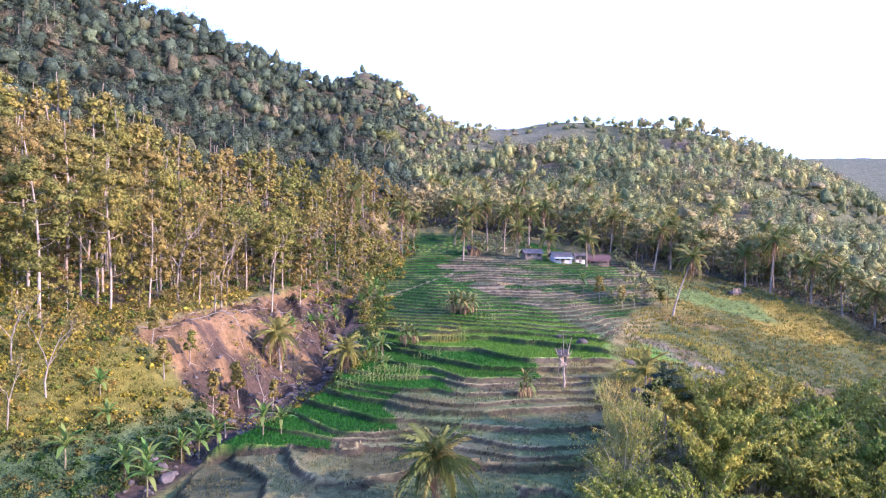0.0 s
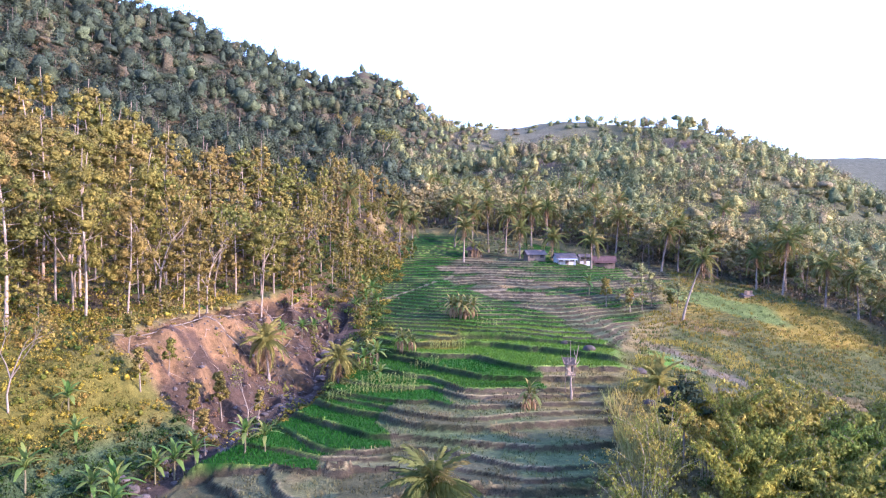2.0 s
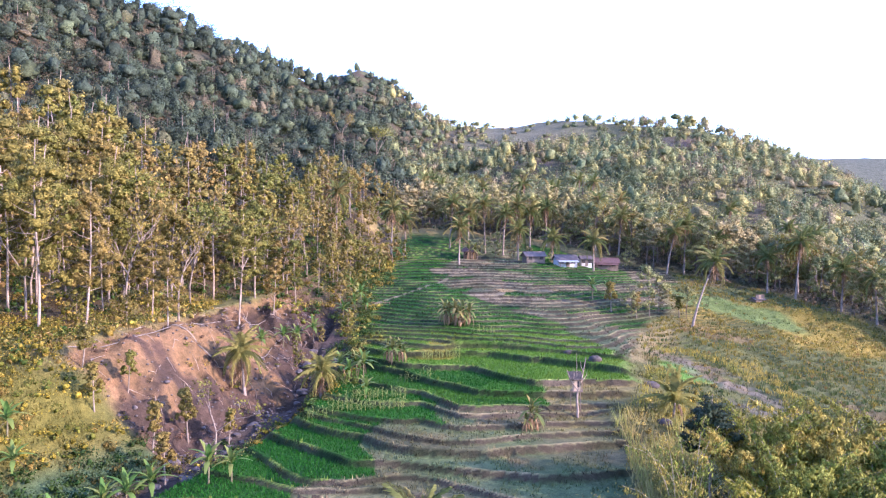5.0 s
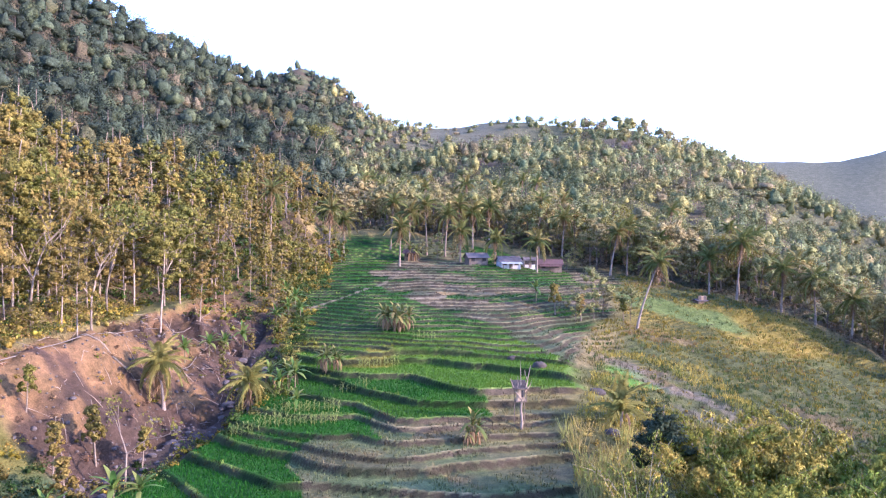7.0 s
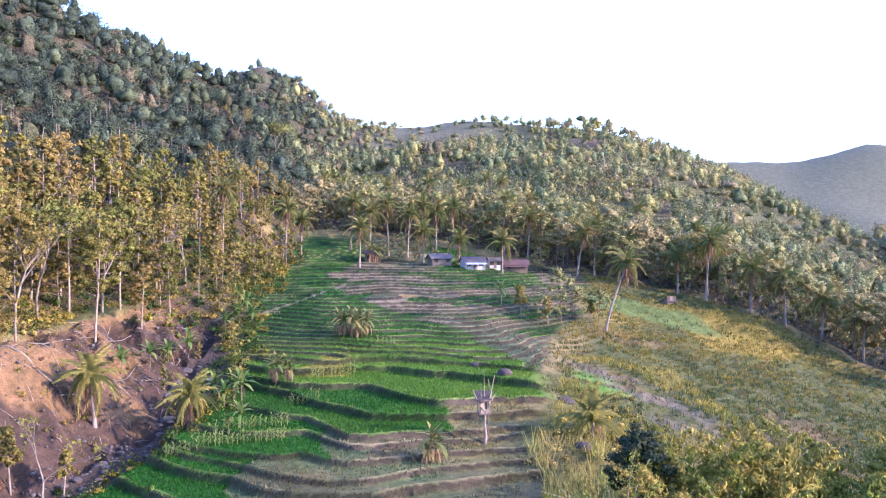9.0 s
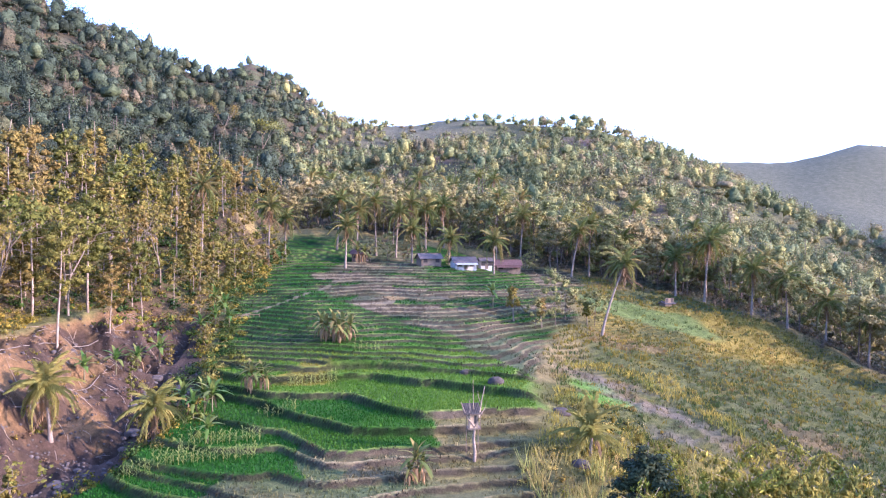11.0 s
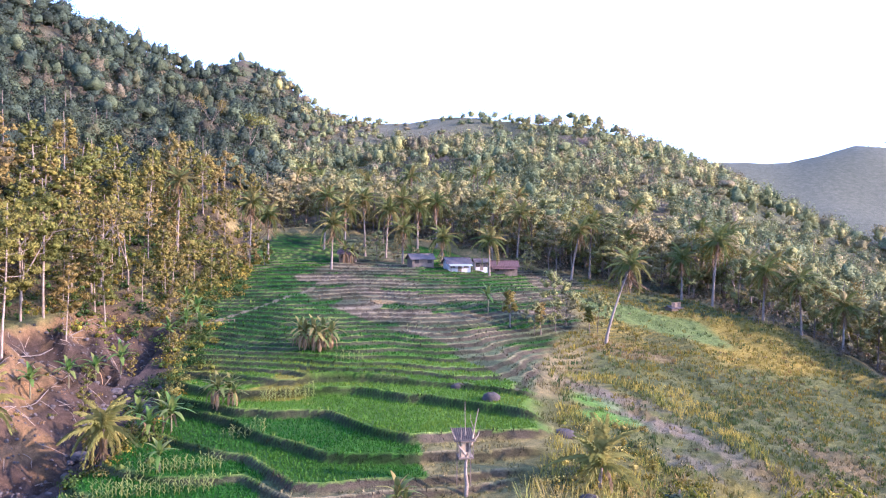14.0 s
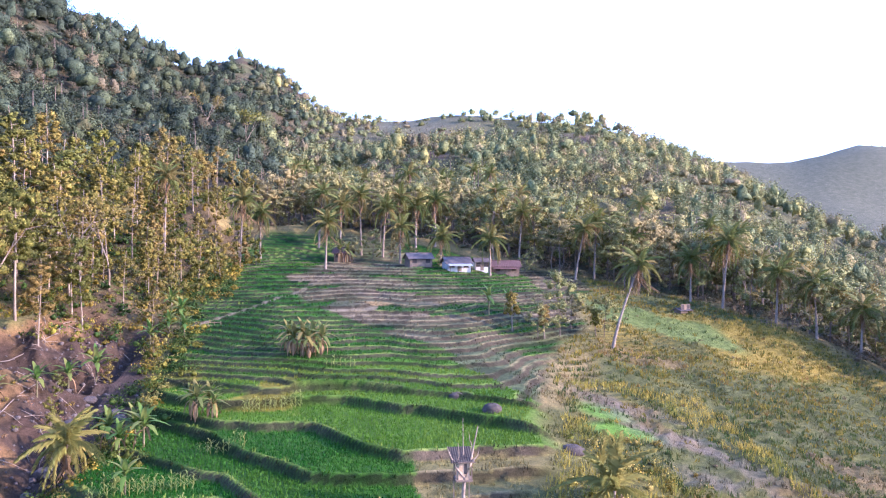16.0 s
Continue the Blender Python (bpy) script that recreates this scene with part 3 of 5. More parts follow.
def clumps(rng, centres, radii, per, size, droop=0.1, flat=0.7, fill=0.62):
    """Leaf sprays round each centre, over a closed leafy lump."""
    at, out = [], []
    for c, r in zip(centres, radii):
        k = max(4, int(per * (r / np.mean(radii)) ** 2))
        u = unit(rng, k)
        u[:, 2] = np.where(u[:, 2] < -0.3, -u[:, 2], u[:, 2])
        at.append(c + u * r * rng.uniform(0.55, 1.2, k)[:, None] * np.array([1, 1, flat]))
        out.append(u)
    at, out = np.concatenate(at), np.concatenate(out)
    whole = at - centres.mean(0)
    whole /= np.linalg.norm(whole, axis=1)[:, None] + 1e-6
    v, f = leaves(rng, at, size, out, droop)
    normals = soft(rng, 0.6 * out + 0.45 * whole)
    if not fill:
        return v, f, normals
    lv, lf, ln = lumps(rng, centres, radii * fill, flat, 3, 6)
    return np.r_[v, lv], np.r_[f, lf + len(v)], np.r_[normals, ln]


# ---- ground ----
def lines(*spans):
    out = [np.arange(a, b, s) for a, b, s in spans]
    return np.concatenate(out + [[spans[-1][1]]])


def sheet(gx, gy):
    x, y = np.meshgrid(gx, gy)
    x, y = x.ravel(), y.ravel()
    nx, ny = len(gx), len(gy)
    i, j = np.meshgrid(np.arange(ny - 1), np.arange(nx - 1), indexing="ij")
    k = (i * nx + j).ravel()
    return x, y, np.stack([k, k + 1, k + nx + 1, k + nx], 1)


def build_ground():
    """One sheet to the horizon, with a finer one over the valley floor."""
    x1, y1, f1 = sheet(lines((-4000, -1000, 500), (-1000, -300, 35), (-300, 420, 7), (420, 1100, 25), (1100, 4000, 400)),
                       lines((-2500, -300, 400), (-300, 40, 17), (40, 300, 5), (300, 1000, 7), (1000, 2000, 50), (2000, 4500, 500)))
    x2, y2, f2 = sheet(lines((-84, -46, 0.8), (-46, -34, 0.56), (-34, 40, 0.38), (40, 100, 0.62), (100, 140, 1.0)), lines((74, 95, 0.8), (95, 188, 0.38), (188, 264, 0.56), (264, 302, 1.2)))
    inside = (x1 > -78) & (x1 < 134) & (y1 > 80) & (y1 < 296)
    x, y = np.r_[x1, x2], np.r_[y1, y2]
    z = np.r_[height(x1, y1) - 4.0 * inside, height(x2, y2)]
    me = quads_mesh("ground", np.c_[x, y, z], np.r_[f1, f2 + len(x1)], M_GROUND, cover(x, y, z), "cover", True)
    return tagged(new("ground", me), label="terraced valley soil with grass, bare landslide and forest floor", category="ground", kind="structure")


ground = build_ground()
R = np.random.default_rng(7)


def at_ground(x, y, sink=0.1):
    return float(height(np.array([x]), np.array([y]))[0]) - sink


# ---- trees ----
def tree_meshes(seed, h, base, spread, n, per, leaf, top=0.5, flat=0.7, lean=0.03, bare=0.0, fat=0.0065):
    """Trunk with limbs, and a crown of leaf clumps on the limbs' ends. base: where the crown begins, as a share of the height."""
    rng = np.random.default_rng(seed)
    s = np.linspace(0, 1, 9)
    bend = rng.normal(0, lean, 2)
    px = h * (bend[0] * s ** 1.6 + 0.008 * np.sin(6 * s + rng.uniform(0, 6)))
    py = h * (bend[1] * s ** 1.6 + 0.008 * np.sin(5 * s + rng.uniform(0, 6)))
    trunk = np.c_[px, py, s * h * 0.94 - 0.4]
    pieces = [tube(trunk, h * fat * (1.15 - s) + 0.03, 6)]
    centres, radii = [], []
    for i in range(n):
        q = base + (1 - base) * (i + rng.uniform(0, 0.9)) / n
        t0 = np.array([np.interp(q * 0.9, s, trunk[:, k]) for k in range(3)])
        g = i * 2.4 + rng.uniform(-0.5, 0.5)
        prof = np.sin(np.pi * min(1.0, max(0.08, (q - base) / (1 - base)) ** top)) * 0.8 + 0.28
        reach = spread * prof * rng.uniform(0.3, 1.0)
        end = t0 + np.array([np.cos(g) * reach, np.sin(g) * reach, reach * rng.uniform(0.15, 0.6)])
        mid = (t0 + end) / 2 + np.array([0, 0, -0.06 * reach])
        w = h * fat * 0.3 * (1.2 - q)
        pieces.append(tube([t0, mid, end], [w + 0.02, w * 0.7 + 0.015, 0.015], 4))
        if rng.uniform() > bare:
            centres += [end, (mid + end) / 2 + rng.normal(0, 0.3, 3), end + rng.normal(0, 0.16 * spread, 3)]
            radii += [spread * rng.uniform(0.2, 0.34), spread * rng.uniform(0.15, 0.26), spread * rng.uniform(0.12, 0.24)]
    centres, radii = np.array(centres), np.array(radii)
    return join(pieces), clumps(rng, centres, radii, per, leaf, 0.15, flat)


def tree(name, label, meshes, leafmat, bark, group="", **kw):
    (tv, tf), (cv, cf, *cn) = meshes
    ob = thing(name, label=label, category="tree", group=group)
    part("trunk", quads_mesh("trunk", tv, tf, bark, smooth=True), bark, ob)
    part("crown", quads_mesh("crown", cv, cf, leafmat, normals=cn[0] if cn else None), leafmat, ob)
    return ob


TALL = "tall slim forest tree with pale trunk and olive leaves"
SHAPES = [(0.38, 4.8, 21, 0.6, 0.8), (0.46, 5.4, 19, 0.5, 0.7), (0.28, 4.4, 22, 0.7, 0.9), (0.42, 4.0, 20, 0.5, 0.9), (0.5, 6.2, 18, 0.45, 0.5), (0.26, 4.6, 23, 0.8, 0.8)]
tall_trees = [tree("forest_tree", TALL, tree_meshes(100 + i, 25, b, sp, n, 72, 0.28, top, fl), M_LEAF, M_BARK, "tall trees of the western slope") for i, (b, sp, n, top, fl) in enumerate(SHAPES)]
back_trees = [tree("forest_tree", TALL, tree_meshes(150 + i, 25, b, sp, n, 15, 0.5, top, fl), M_LEAF, M_BARK, "tall trees of the western slope") for i, (b, sp, n, top, fl) in enumerate(SHAPES[:4])]
BROAD = [(0.2, 5.0, 14, 0.6, 0.75), (0.14, 4.4, 14, 0.7, 0.9), (0.42, 6.2, 12, 0.4, 0.42), (0.16, 4.0, 14, 0.7, 1.0), (0.25, 5.6, 13, 0.55, 0.7)]
broad_trees = [tree("broadleaf_tree", "broadleaf tree with dull green crown at the wood's edge", tree_meshes(200 + i, 15, b, sp, n, 30, 0.42, top, fl), M_EASTLEAF, M_DARKBARK, "trees of the eastern wood") for i, (b, sp, n, top, fl) in enumerate(BROAD)]
low_trees = [tree("understorey_tree", "low leafy tree under the tall forest trees", tree_meshes(250 + i, 13, b, sp, n, 15, 0.44, top, fl), M_LEAF, M_BARK, "understorey trees") for i, (b, sp, n, top, fl) in enumerate(BROAD)]


def scatter(rng, x0, x1, y0, y1, gap, keep):
    """Places about gap apart, where keep says so."""
    nx, ny = int((x1 - x0) / gap) + 1, int((y1 - y0) / gap) + 1
    i, j = np.meshgrid(np.arange(nx), np.arange(ny))
    x = x0 + (i.ravel() + rng.uniform(-0.42, 0.42, i.size) + 0.5 * (j.ravel() % 2)) * gap
    y = y0 + (j.ravel() + rng.uniform(-0.42, 0.42, i.size)) * gap
    k = keep(x, y)
    return x[k], y[k]


def plant(kinds, x, y, size0, size1, rng, first, factor=None):
    for i, (a, b) in enumerate(zip(x, y)):
        k = kinds[int(rng.integers(len(kinds)))]
        s = rng.uniform(size0, size1) * (factor(a, b) if factor else 1.0)
        m = pose(a, b, at_ground(a, b, 0.3), 0, 0, rng.uniform(0, 360)) @ Matrix.Diagonal((s * rng.uniform(0.9, 1.15), s * rng.uniform(0.9, 1.15), s, 1))
        if k in first:
            first.remove(k)
            k.matrix_basis = m
        else:
            c = copy_thing(k, Matrix())
            c.matrix_basis = m


def west_wood(x, y):
    w = creek_x(y) - x
    return (w > np.interp(y, [120, 128, 184, 190, 200, 300], [40, 29, 29, 14, 5, 4])) & (x > -0.74 * y) & (y < np.interp(x / y, FOOT_A, FOOT_Y) + 22)


def taller(x, y):
    """The wood stands higher up the slope and thins towards the fields."""
    return float(np.interp(x, [-140, -80, -45, -25], [1.7, 1.3, 0.94, 0.66]))


tx, ty = scatter(R, -190, 5, 124, 325, 9.4, west_wood)
tx, ty = np.r_[tx, -46.2, -39.4, -77.0, -36.0], np.r_[ty, 149.2, 170.5, 206.0, 186.0]
near = (ty < 205) & (tx > -0.68 * ty)
plant(tall_trees, tx[near], ty[near], 0.58, 1.2, R, list(tall_trees), taller)
plant(back_trees, tx[~near], ty[~near], 0.75, 1.1, R, list(back_trees), taller)
lx, ly = scatter(R, -150, 0, 126, 325, 12.5, west_wood)
shown = (lx > -105) | (ly > 200)
lx, ly = lx[shown], ly[shown]
plant(low_trees, lx, ly, 0.4, 1.05, R, list(low_trees))


def east_wood(x, y):
    y0 = np.interp(x / y, FOOT_A, FOOT_Y)
    return (y > y0 + 1) & (y < y0 + 30) & (x > -0.06 * y) & (x < 0.92 * y) & ~((abs(x - 43) < 18) & (y < 269))


ex, ey = scatter(R, -20, 260, 150, 360, 7.8, east_wood)
plant(broad_trees, ex, ey, 0.85, 1.5, R, list(broad_trees))


# ---- far woods ----
def build_far_woods():
    rng = np.random.default_rng(21)
    xs, ys = [], []
    for y0, y1, gap in ((200, 420, 7.6), (420, 620, 9.2), (620, 1010, 11.4)):
        def keep(x, y):
            a = x / y
            foot, ridge = np.interp(a, FOOT_A, FOOT_Y), np.interp(a, RIDGE_A, RIDGE_Y)
            lo = foot + np.where(a < -0.06, 20, 30)
            peak = np.exp(-((a + 0.11) / 0.05) ** 2) * ss((y - 650) / 80)
            bald = np.exp(-((a - 0.12) / 0.06) ** 2) * ss((y - 650) / 60)
            return (a > -0.74) & (a < 0.95) & (y > lo) & (y < ridge + 14) & (rng.uniform(size=x.shape) > 0.55 * peak) & (rng.uniform(size=x.shape) > 0.85 * bald) & (rng.uniform(size=x.shape) > 0.55 * cliff(a, y))
        x, y = scatter(rng, -720, 720, y0, y1, gap, keep)
        xs.append(x)
        ys.append(y)
    # scrub on the far eastern hill
    x, y = scatter(rng, 500, 1350, 1230, 1520, 14, lambda x, y: (x / y > 0.5) & (x / y < 0.95) & (y > 1440) & (rng.uniform(size=x.shape) < 0.4))
    xs.append(x)
    ys.append(y)
    x, y = np.concatenate(xs), np.concatenate(ys)
    z = land(x, y) - 5.0 * (y > 1100)
    n = len(x)
    a = x / y
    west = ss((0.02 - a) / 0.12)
    h = rng.uniform(6, 21, n) * (1 + 0.3 * west) * (1 + 0.25 * fbm(x, y, 60, 95, 2))
    h = np.where(y > 1100, h * 0.4, h * (1 - 0.45 * np.exp(-((a - 0.12) / 0.08) ** 2) * ss((y - 640) / 60)))
    wide = np.where(y > 1100, 1.6, 2.7 + 0.9 * west) + h * rng.uniform(0.1, 0.24, n)
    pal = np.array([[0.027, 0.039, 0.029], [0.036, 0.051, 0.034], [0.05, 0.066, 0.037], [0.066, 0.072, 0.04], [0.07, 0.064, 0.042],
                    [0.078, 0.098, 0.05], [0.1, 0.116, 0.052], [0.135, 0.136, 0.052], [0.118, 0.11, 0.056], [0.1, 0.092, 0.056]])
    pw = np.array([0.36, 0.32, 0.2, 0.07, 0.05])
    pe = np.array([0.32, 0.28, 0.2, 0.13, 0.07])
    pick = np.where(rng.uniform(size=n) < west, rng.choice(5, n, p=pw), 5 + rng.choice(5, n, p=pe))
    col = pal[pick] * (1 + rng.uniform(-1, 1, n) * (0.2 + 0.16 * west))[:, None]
    # eastern crowns brightened: the lift of distant haze is put into their tint
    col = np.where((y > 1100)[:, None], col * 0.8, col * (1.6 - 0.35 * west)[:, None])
    # each crown is a lobed dome down to its skirts, ragged with leaf sprays
    form = rng.uniform(size=n)
    deep = h * np.where(form < 0.1, 0.3, np.where(form < 0.75, 0.42, 0.47)) * rng.uniform(0.9, 1.1, n)
    wide = wide * np.where(form < 0.1, 1.25, np.where(form < 0.75, 1.0, 0.8))
    shape = np.c_[wide, wide, deep]
    bare = np.maximum(np.exp(-((x / y - 0.12) / 0.09) ** 2), np.exp(-((x / y + 0.11) / 0.07) ** 2)) * ss((y - 640) / 60)
    mid = np.c_[x, y, z + 0.8 * h - deep - 0.28 * h * bare]
    nl = 22
    lobe = unit(rng, n * nl).reshape(n, nl, 3)
    lobe[:, :, 2] = np.abs(lobe[:, :, 2]) * 1.35 - 0.4
    lobe /= np.linalg.norm(lobe, axis=2)[:, :, None]
    gain = rng.uniform(0.2, 0.72, (n, nl))

    def bulge(t, d):
        """How far the crown reaches in a direction, and the middle of the lobe there."""
        k = gain[t] * ss((np.einsum("mkc,mc->mk", lobe[t], d) - 0.78) / 0.17)
        b = np.argmax(k, 1)
        return 0.44 + np.take_along_axis(k, b[:, None], 1)[:, 0], lobe[t, b]
    vs, fs, ts, count = [], [], [], 0
    for near, rings, sides in ((y < 470, 6, 10), ((y >= 470) & (y < 1100), 4, 8), (y >= 1100, 3, 6)):
        ids = np.flatnonzero(near)
        e, g = np.meshgrid(np.linspace(-0.6, 1.5, rings + 1), np.arange(sides) * 2 * np.pi / sides, indexing="ij")
        d = np.stack([np.cos(e) * np.cos(g), np.cos(e) * np.sin(g), np.sin(e)], -1).reshape(-1, 3)
        q = np.repeat(ids, len(d))
        d = np.tile(d, (len(ids), 1)) + rng.normal(0, 0.06, (len(q), 3))
        d /= np.linalg.norm(d, axis=1)[:, None]
        vs.append(mid[q] + d * shape[q] * (bulge(q, d)[0] * (rng.uniform(0.4, 0.72, len(q)) - 0.1 * (y[q] < 420)))[:, None])
        a, b = np.meshgrid(np.arange(rings), np.arange(sides), indexing="ij")
        c = (b + 1) % sides
        f = np.stack([a * sides + b, a * sides + c, (a + 1) * sides + c, (a + 1) * sides + b], -1).reshape(-1, 4)
        fs.append((f[None] + (np.arange(len(ids)) * (rings + 1) * sides)[:, None, None]).reshape(-1, 4) + count)
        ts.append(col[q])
        count += len(q)
    root = thing("far_woods", label="distant forest on the hillsides, dark green with dry crowns", category="forest", kind="stuff")
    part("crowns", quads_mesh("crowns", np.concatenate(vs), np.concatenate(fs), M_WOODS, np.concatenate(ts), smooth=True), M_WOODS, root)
    per = np.where(y < 330, 260, np.where(y < 470, 210, np.where(y < 640, 145, np.where(y < 1100, 86, 14))))
    tid = np.repeat(np.arange(n), per)
    u = unit(rng, len(tid))
    u[:, 2] = np.where(u[:, 2] < -0.4, -u[:, 2], u[:, 2])
    reach, heart = bulge(tid, u)
    at = mid[tid] + u * shape[tid] * (reach * rng.uniform(0.55, 1.22, len(tid)))[:, None]
    size = np.where(y < 330, 0.6, np.where(y < 470, 0.8, np.where(y < 640, 1.05, np.where(y < 1100, 1.35, 1.5))))[tid]
    facing = u + 2.0 * (u - heart) + np.array([0, 0, 0.15])
    facing /= np.linalg.norm(facing, axis=1)[:, None]
    v, f = leaves(rng, at, size, u, 0.0, 0.7, 0.9)
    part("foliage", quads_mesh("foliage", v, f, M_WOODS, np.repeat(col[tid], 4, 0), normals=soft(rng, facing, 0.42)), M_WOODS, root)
    t = np.flatnonzero(rng.uniform(size=n) < np.where(y < 420, 0.18, np.where((y > 640) & (abs(x / y - 0.12) < 0.16), 1.0, 0.1)))
    pieces = []
    corner = np.array([[1, 0], [0, 1], [-1, 0], [0, -1]])
    low = np.c_[x[t], y[t], z[t] - 1][:, None] + np.c_[corner, np.zeros(4)][None] * (h[t] * 0.014)[:, None, None]
    high = np.c_[x[t], y[t], z[t] + h[t] * 0.85][:, None] + np.c_[corner, np.zeros(4)][None] * (h[t] * 0.006)[:, None, None]
    v = np.concatenate([low, high], 1).reshape(-1, 3)
    k = np.arange(len(t))[:, None, None] * 8
    f = np.array([[0, 1, 5, 4], [1, 2, 6, 5], [2, 3, 7, 6], [3, 0, 4, 7]])[None] + k
    part("trunks", quads_mesh("trunks", v, f.reshape(-1, 4), M_DARKBARK), M_DARKBARK, root)
    return n


build_far_woods()


# ---- palms ----
def frond_mesh(seed, length, droop, material):
    rng = np.random.default_rng(seed)
    s = np.linspace(0, 1, 8)
    rib = np.c_[length * (s - 0.2 * droop * s ** 2), 0 * s, length * (0.5 * s - (0.5 + droop) * s ** 2)]
    pieces = [tube(rib, 0.06 * (1.1 - s), 4)]
    n = 34
    q = np.linspace(0.1, 0.99, n)
    p = np.c_[[np.interp(q, s, rib[:, k]) for k in range(3)]].T
    ll = length * 0.27 * np.sin(np.pi * (0.22 + 0.68 * q)) * rng.uniform(0.8, 1.15, n)
    for sgn in (-1, 1):
        tip = p + np.c_[ll * 0.45, sgn * ll * 0.62, -ll * rng.uniform(0.45, 1.0, n)]
        wdt = np.array([0.085, 0, 0.0]) * length / 4
        v = np.stack([p - wdt, (p + tip) / 2 - wdt * 1.2 + [0, 0, 0.12], tip, (p + tip) / 2 + wdt * 1.2 + [0, 0, 0.12]], 1).reshape(-1, 3)
        pieces.append((v, np.arange(4 * n).reshape(-1, 4)))
    return quads_mesh("frond", *join(pieces), material)


FRONDS = [frond_mesh(300 + i, 4.8, d, M_FROND) for i, d in enumerate((0.3, 0.5, 0.75, 1.05))]
YELLOWFRONDS = [frond_mesh(300 + i, 4.8, d, M_YOUNGFROND) for i, d in enumerate((0.3, 0.5, 0.75, 1.05))]
DRYFROND = frond_mesh(310, 3.6, 1.5, M_DRY)


def palm(x, y, h, lean=(0.0, 0.0), n=24, size=1.0, dry=3, seed=0, label="coconut palm with arching fronds on a slender trunk", lift=0.0):
    rng = np.random.default_rng(seed + 900)
    ob = thing("coconut_palm", pose(x, y, at_ground(x, y)), label=label, category="palm tree", group="coconut palms")
    s = np.linspace(0, 1, 9)
    path = np.c_[lean[0] * s ** 1.3, lean[1] * s ** 1.3, h * s - 0.3]
    part("trunk", quads_mesh("trunk", *tube(path, 0.17 + 0.16 * (1 - s) ** 3 + 0.05 * (1 - s), 7), M_PALMBARK, smooth=True), M_PALMBARK, ob)
    for i in range(n + dry):
        q = i / n
        k = 0 if q < 0.25 else 1 if q < 0.55 else 2 if q < 0.8 else 3
        if i < n:
            o = part("frond", (YELLOWFRONDS if "young" in label and "bushy" not in label else FRONDS)[k], M_FROND, ob)
        else:
            o = part("dry_frond", DRYFROND, M_DRY, ob, "hanging dry brown frond")
        up = np.interp(q, [0, 0.2, 0.5, 0.8, 1, 1.2], [78, 55, 24, -8, -30, -64]) + lift * (i < n) + rng.uniform(-8, 8)
        sc = size * rng.uniform(0.85, 1.1)
        o.matrix_basis = Matrix.Translation((lean[0], lean[1], h - 0.4)) @ pose(0, 0, 0, 0, 0, i * 137.5 + rng.uniform(-15, 15)) @ pose(0, 0, 0, 0, -up, 0) @ Matrix.Diagonal((sc, sc, sc, 1))
    return ob


for i, (x, y, h, lx, ly, dry) in enumerate([
        (61.5, 199, 16, 5.6, 1, 9), (104, 236, 17, 1.5, 0, 5), (72, 254, 14, 2.5, 0, 6), (98, 241, 11, 0, 0, 4), (6.5, 250, 12, 0.4, 0, 7),
        (10, 272, 15, 0.5, 0, 2), (16, 274, 17, -0.6, 0, 2), (22, 273, 14, 0.8, 0, 2), (27, 276, 16, 0, 0, 3), (4, 280, 16, 1, 0, 2), (32, 280, 13, 0, 0, 4),
        (56, 284, 18, 0.5, 0, 2), (47.6, 247.5, 9.5, 0, 0, 1), (36.5, 259, 8, 0.3, 0, 2), (26, 262, 10, 0, 0, 3), (38, 282, 14, 0, 0, 4), (61, 272, 15, 1, 0, 3), (80, 262, 16, 0.6, 0, 2), (88, 254, 13, -0.5, 0, 2),
        (112, 226, 12, 0.5, 0, 4), (119, 221, 13, -0.8, 0, 4), (124, 213, 11, 0.4, 0, 5), (131, 207, 12, 0.6, 0, 4), (108, 243, 14, 0, 0, 3), (138, 200, 12, 0, 0, 4),
        (-31, 246, 19, 0.5, 0, 3), (-11, 266, 12, 0, 0, 3), (-15, 257, 16.5, 0.6, 0, 9)]):
    palm(x, y, h, (lx, ly), 20, 1.05, dry, i)
for i in range(34):
    x = float(R.uniform(-14, 125))
    y = float(np.interp(x / 270, FOOT_A, FOOT_Y)) + float(R.uniform(4, 75))
    palm(x, y, float(R.uniform(10, 20)), (float(R.uniform(-2.2, 2.2)), 0), 15, 1.0, 2, 60 + i, "tall coconut palm rising from the wood")
palm(-20, 151, 6.0, (0.3, -0.4), 22, 0.95, 4, 40, "young coconut palm with yellowing fronds beside the creek")
palm(-33.0, 150, 7.5, (-0.8, 0.2), 22, 1.05, 3, 41, "young coconut palm on the landslide bank")
palm(-1.0, 86.5, 5.4, (0.2, 0), 36, 1.1, 3, 42, "young bushy coconut palm among the fallow terraces")
palm(36.0, 132.0, 2.6, (0.2, 0), 13, 1.15, 1, 43, "young coconut palm with upright fronds in dry grass", 34.0)


# ---- banana plants ----
def banana_leaf_mesh(seed, length, width, droop, material):
    rng = np.random.default_rng(seed)
    s = np.linspace(0, 1, 7)
    x = length * (s - 0.25 * droop * s * s)
    z = length * (0.5 * s - (0.5 + droop) * s * s)
    w = width * np.sin(np.pi * (0.06 + 0.9 * s)) ** 0.6 * rng.uniform(0.85, 1.1, 7)
    w[0] = 0.05
    rows = [np.c_[x, -w, z - 0.3 * w], np.c_[x, 0 * s, z], np.c_[x, w, z - 0.3 * w]]
    v = np.concatenate(rows)
    f = [[r * 7 + i, r * 7 + i + 1, (r + 1) * 7 + i + 1, (r + 1) * 7 + i] for r in range(2) for i in range(6)]
    return quads_mesh("leaf", v, f, material)


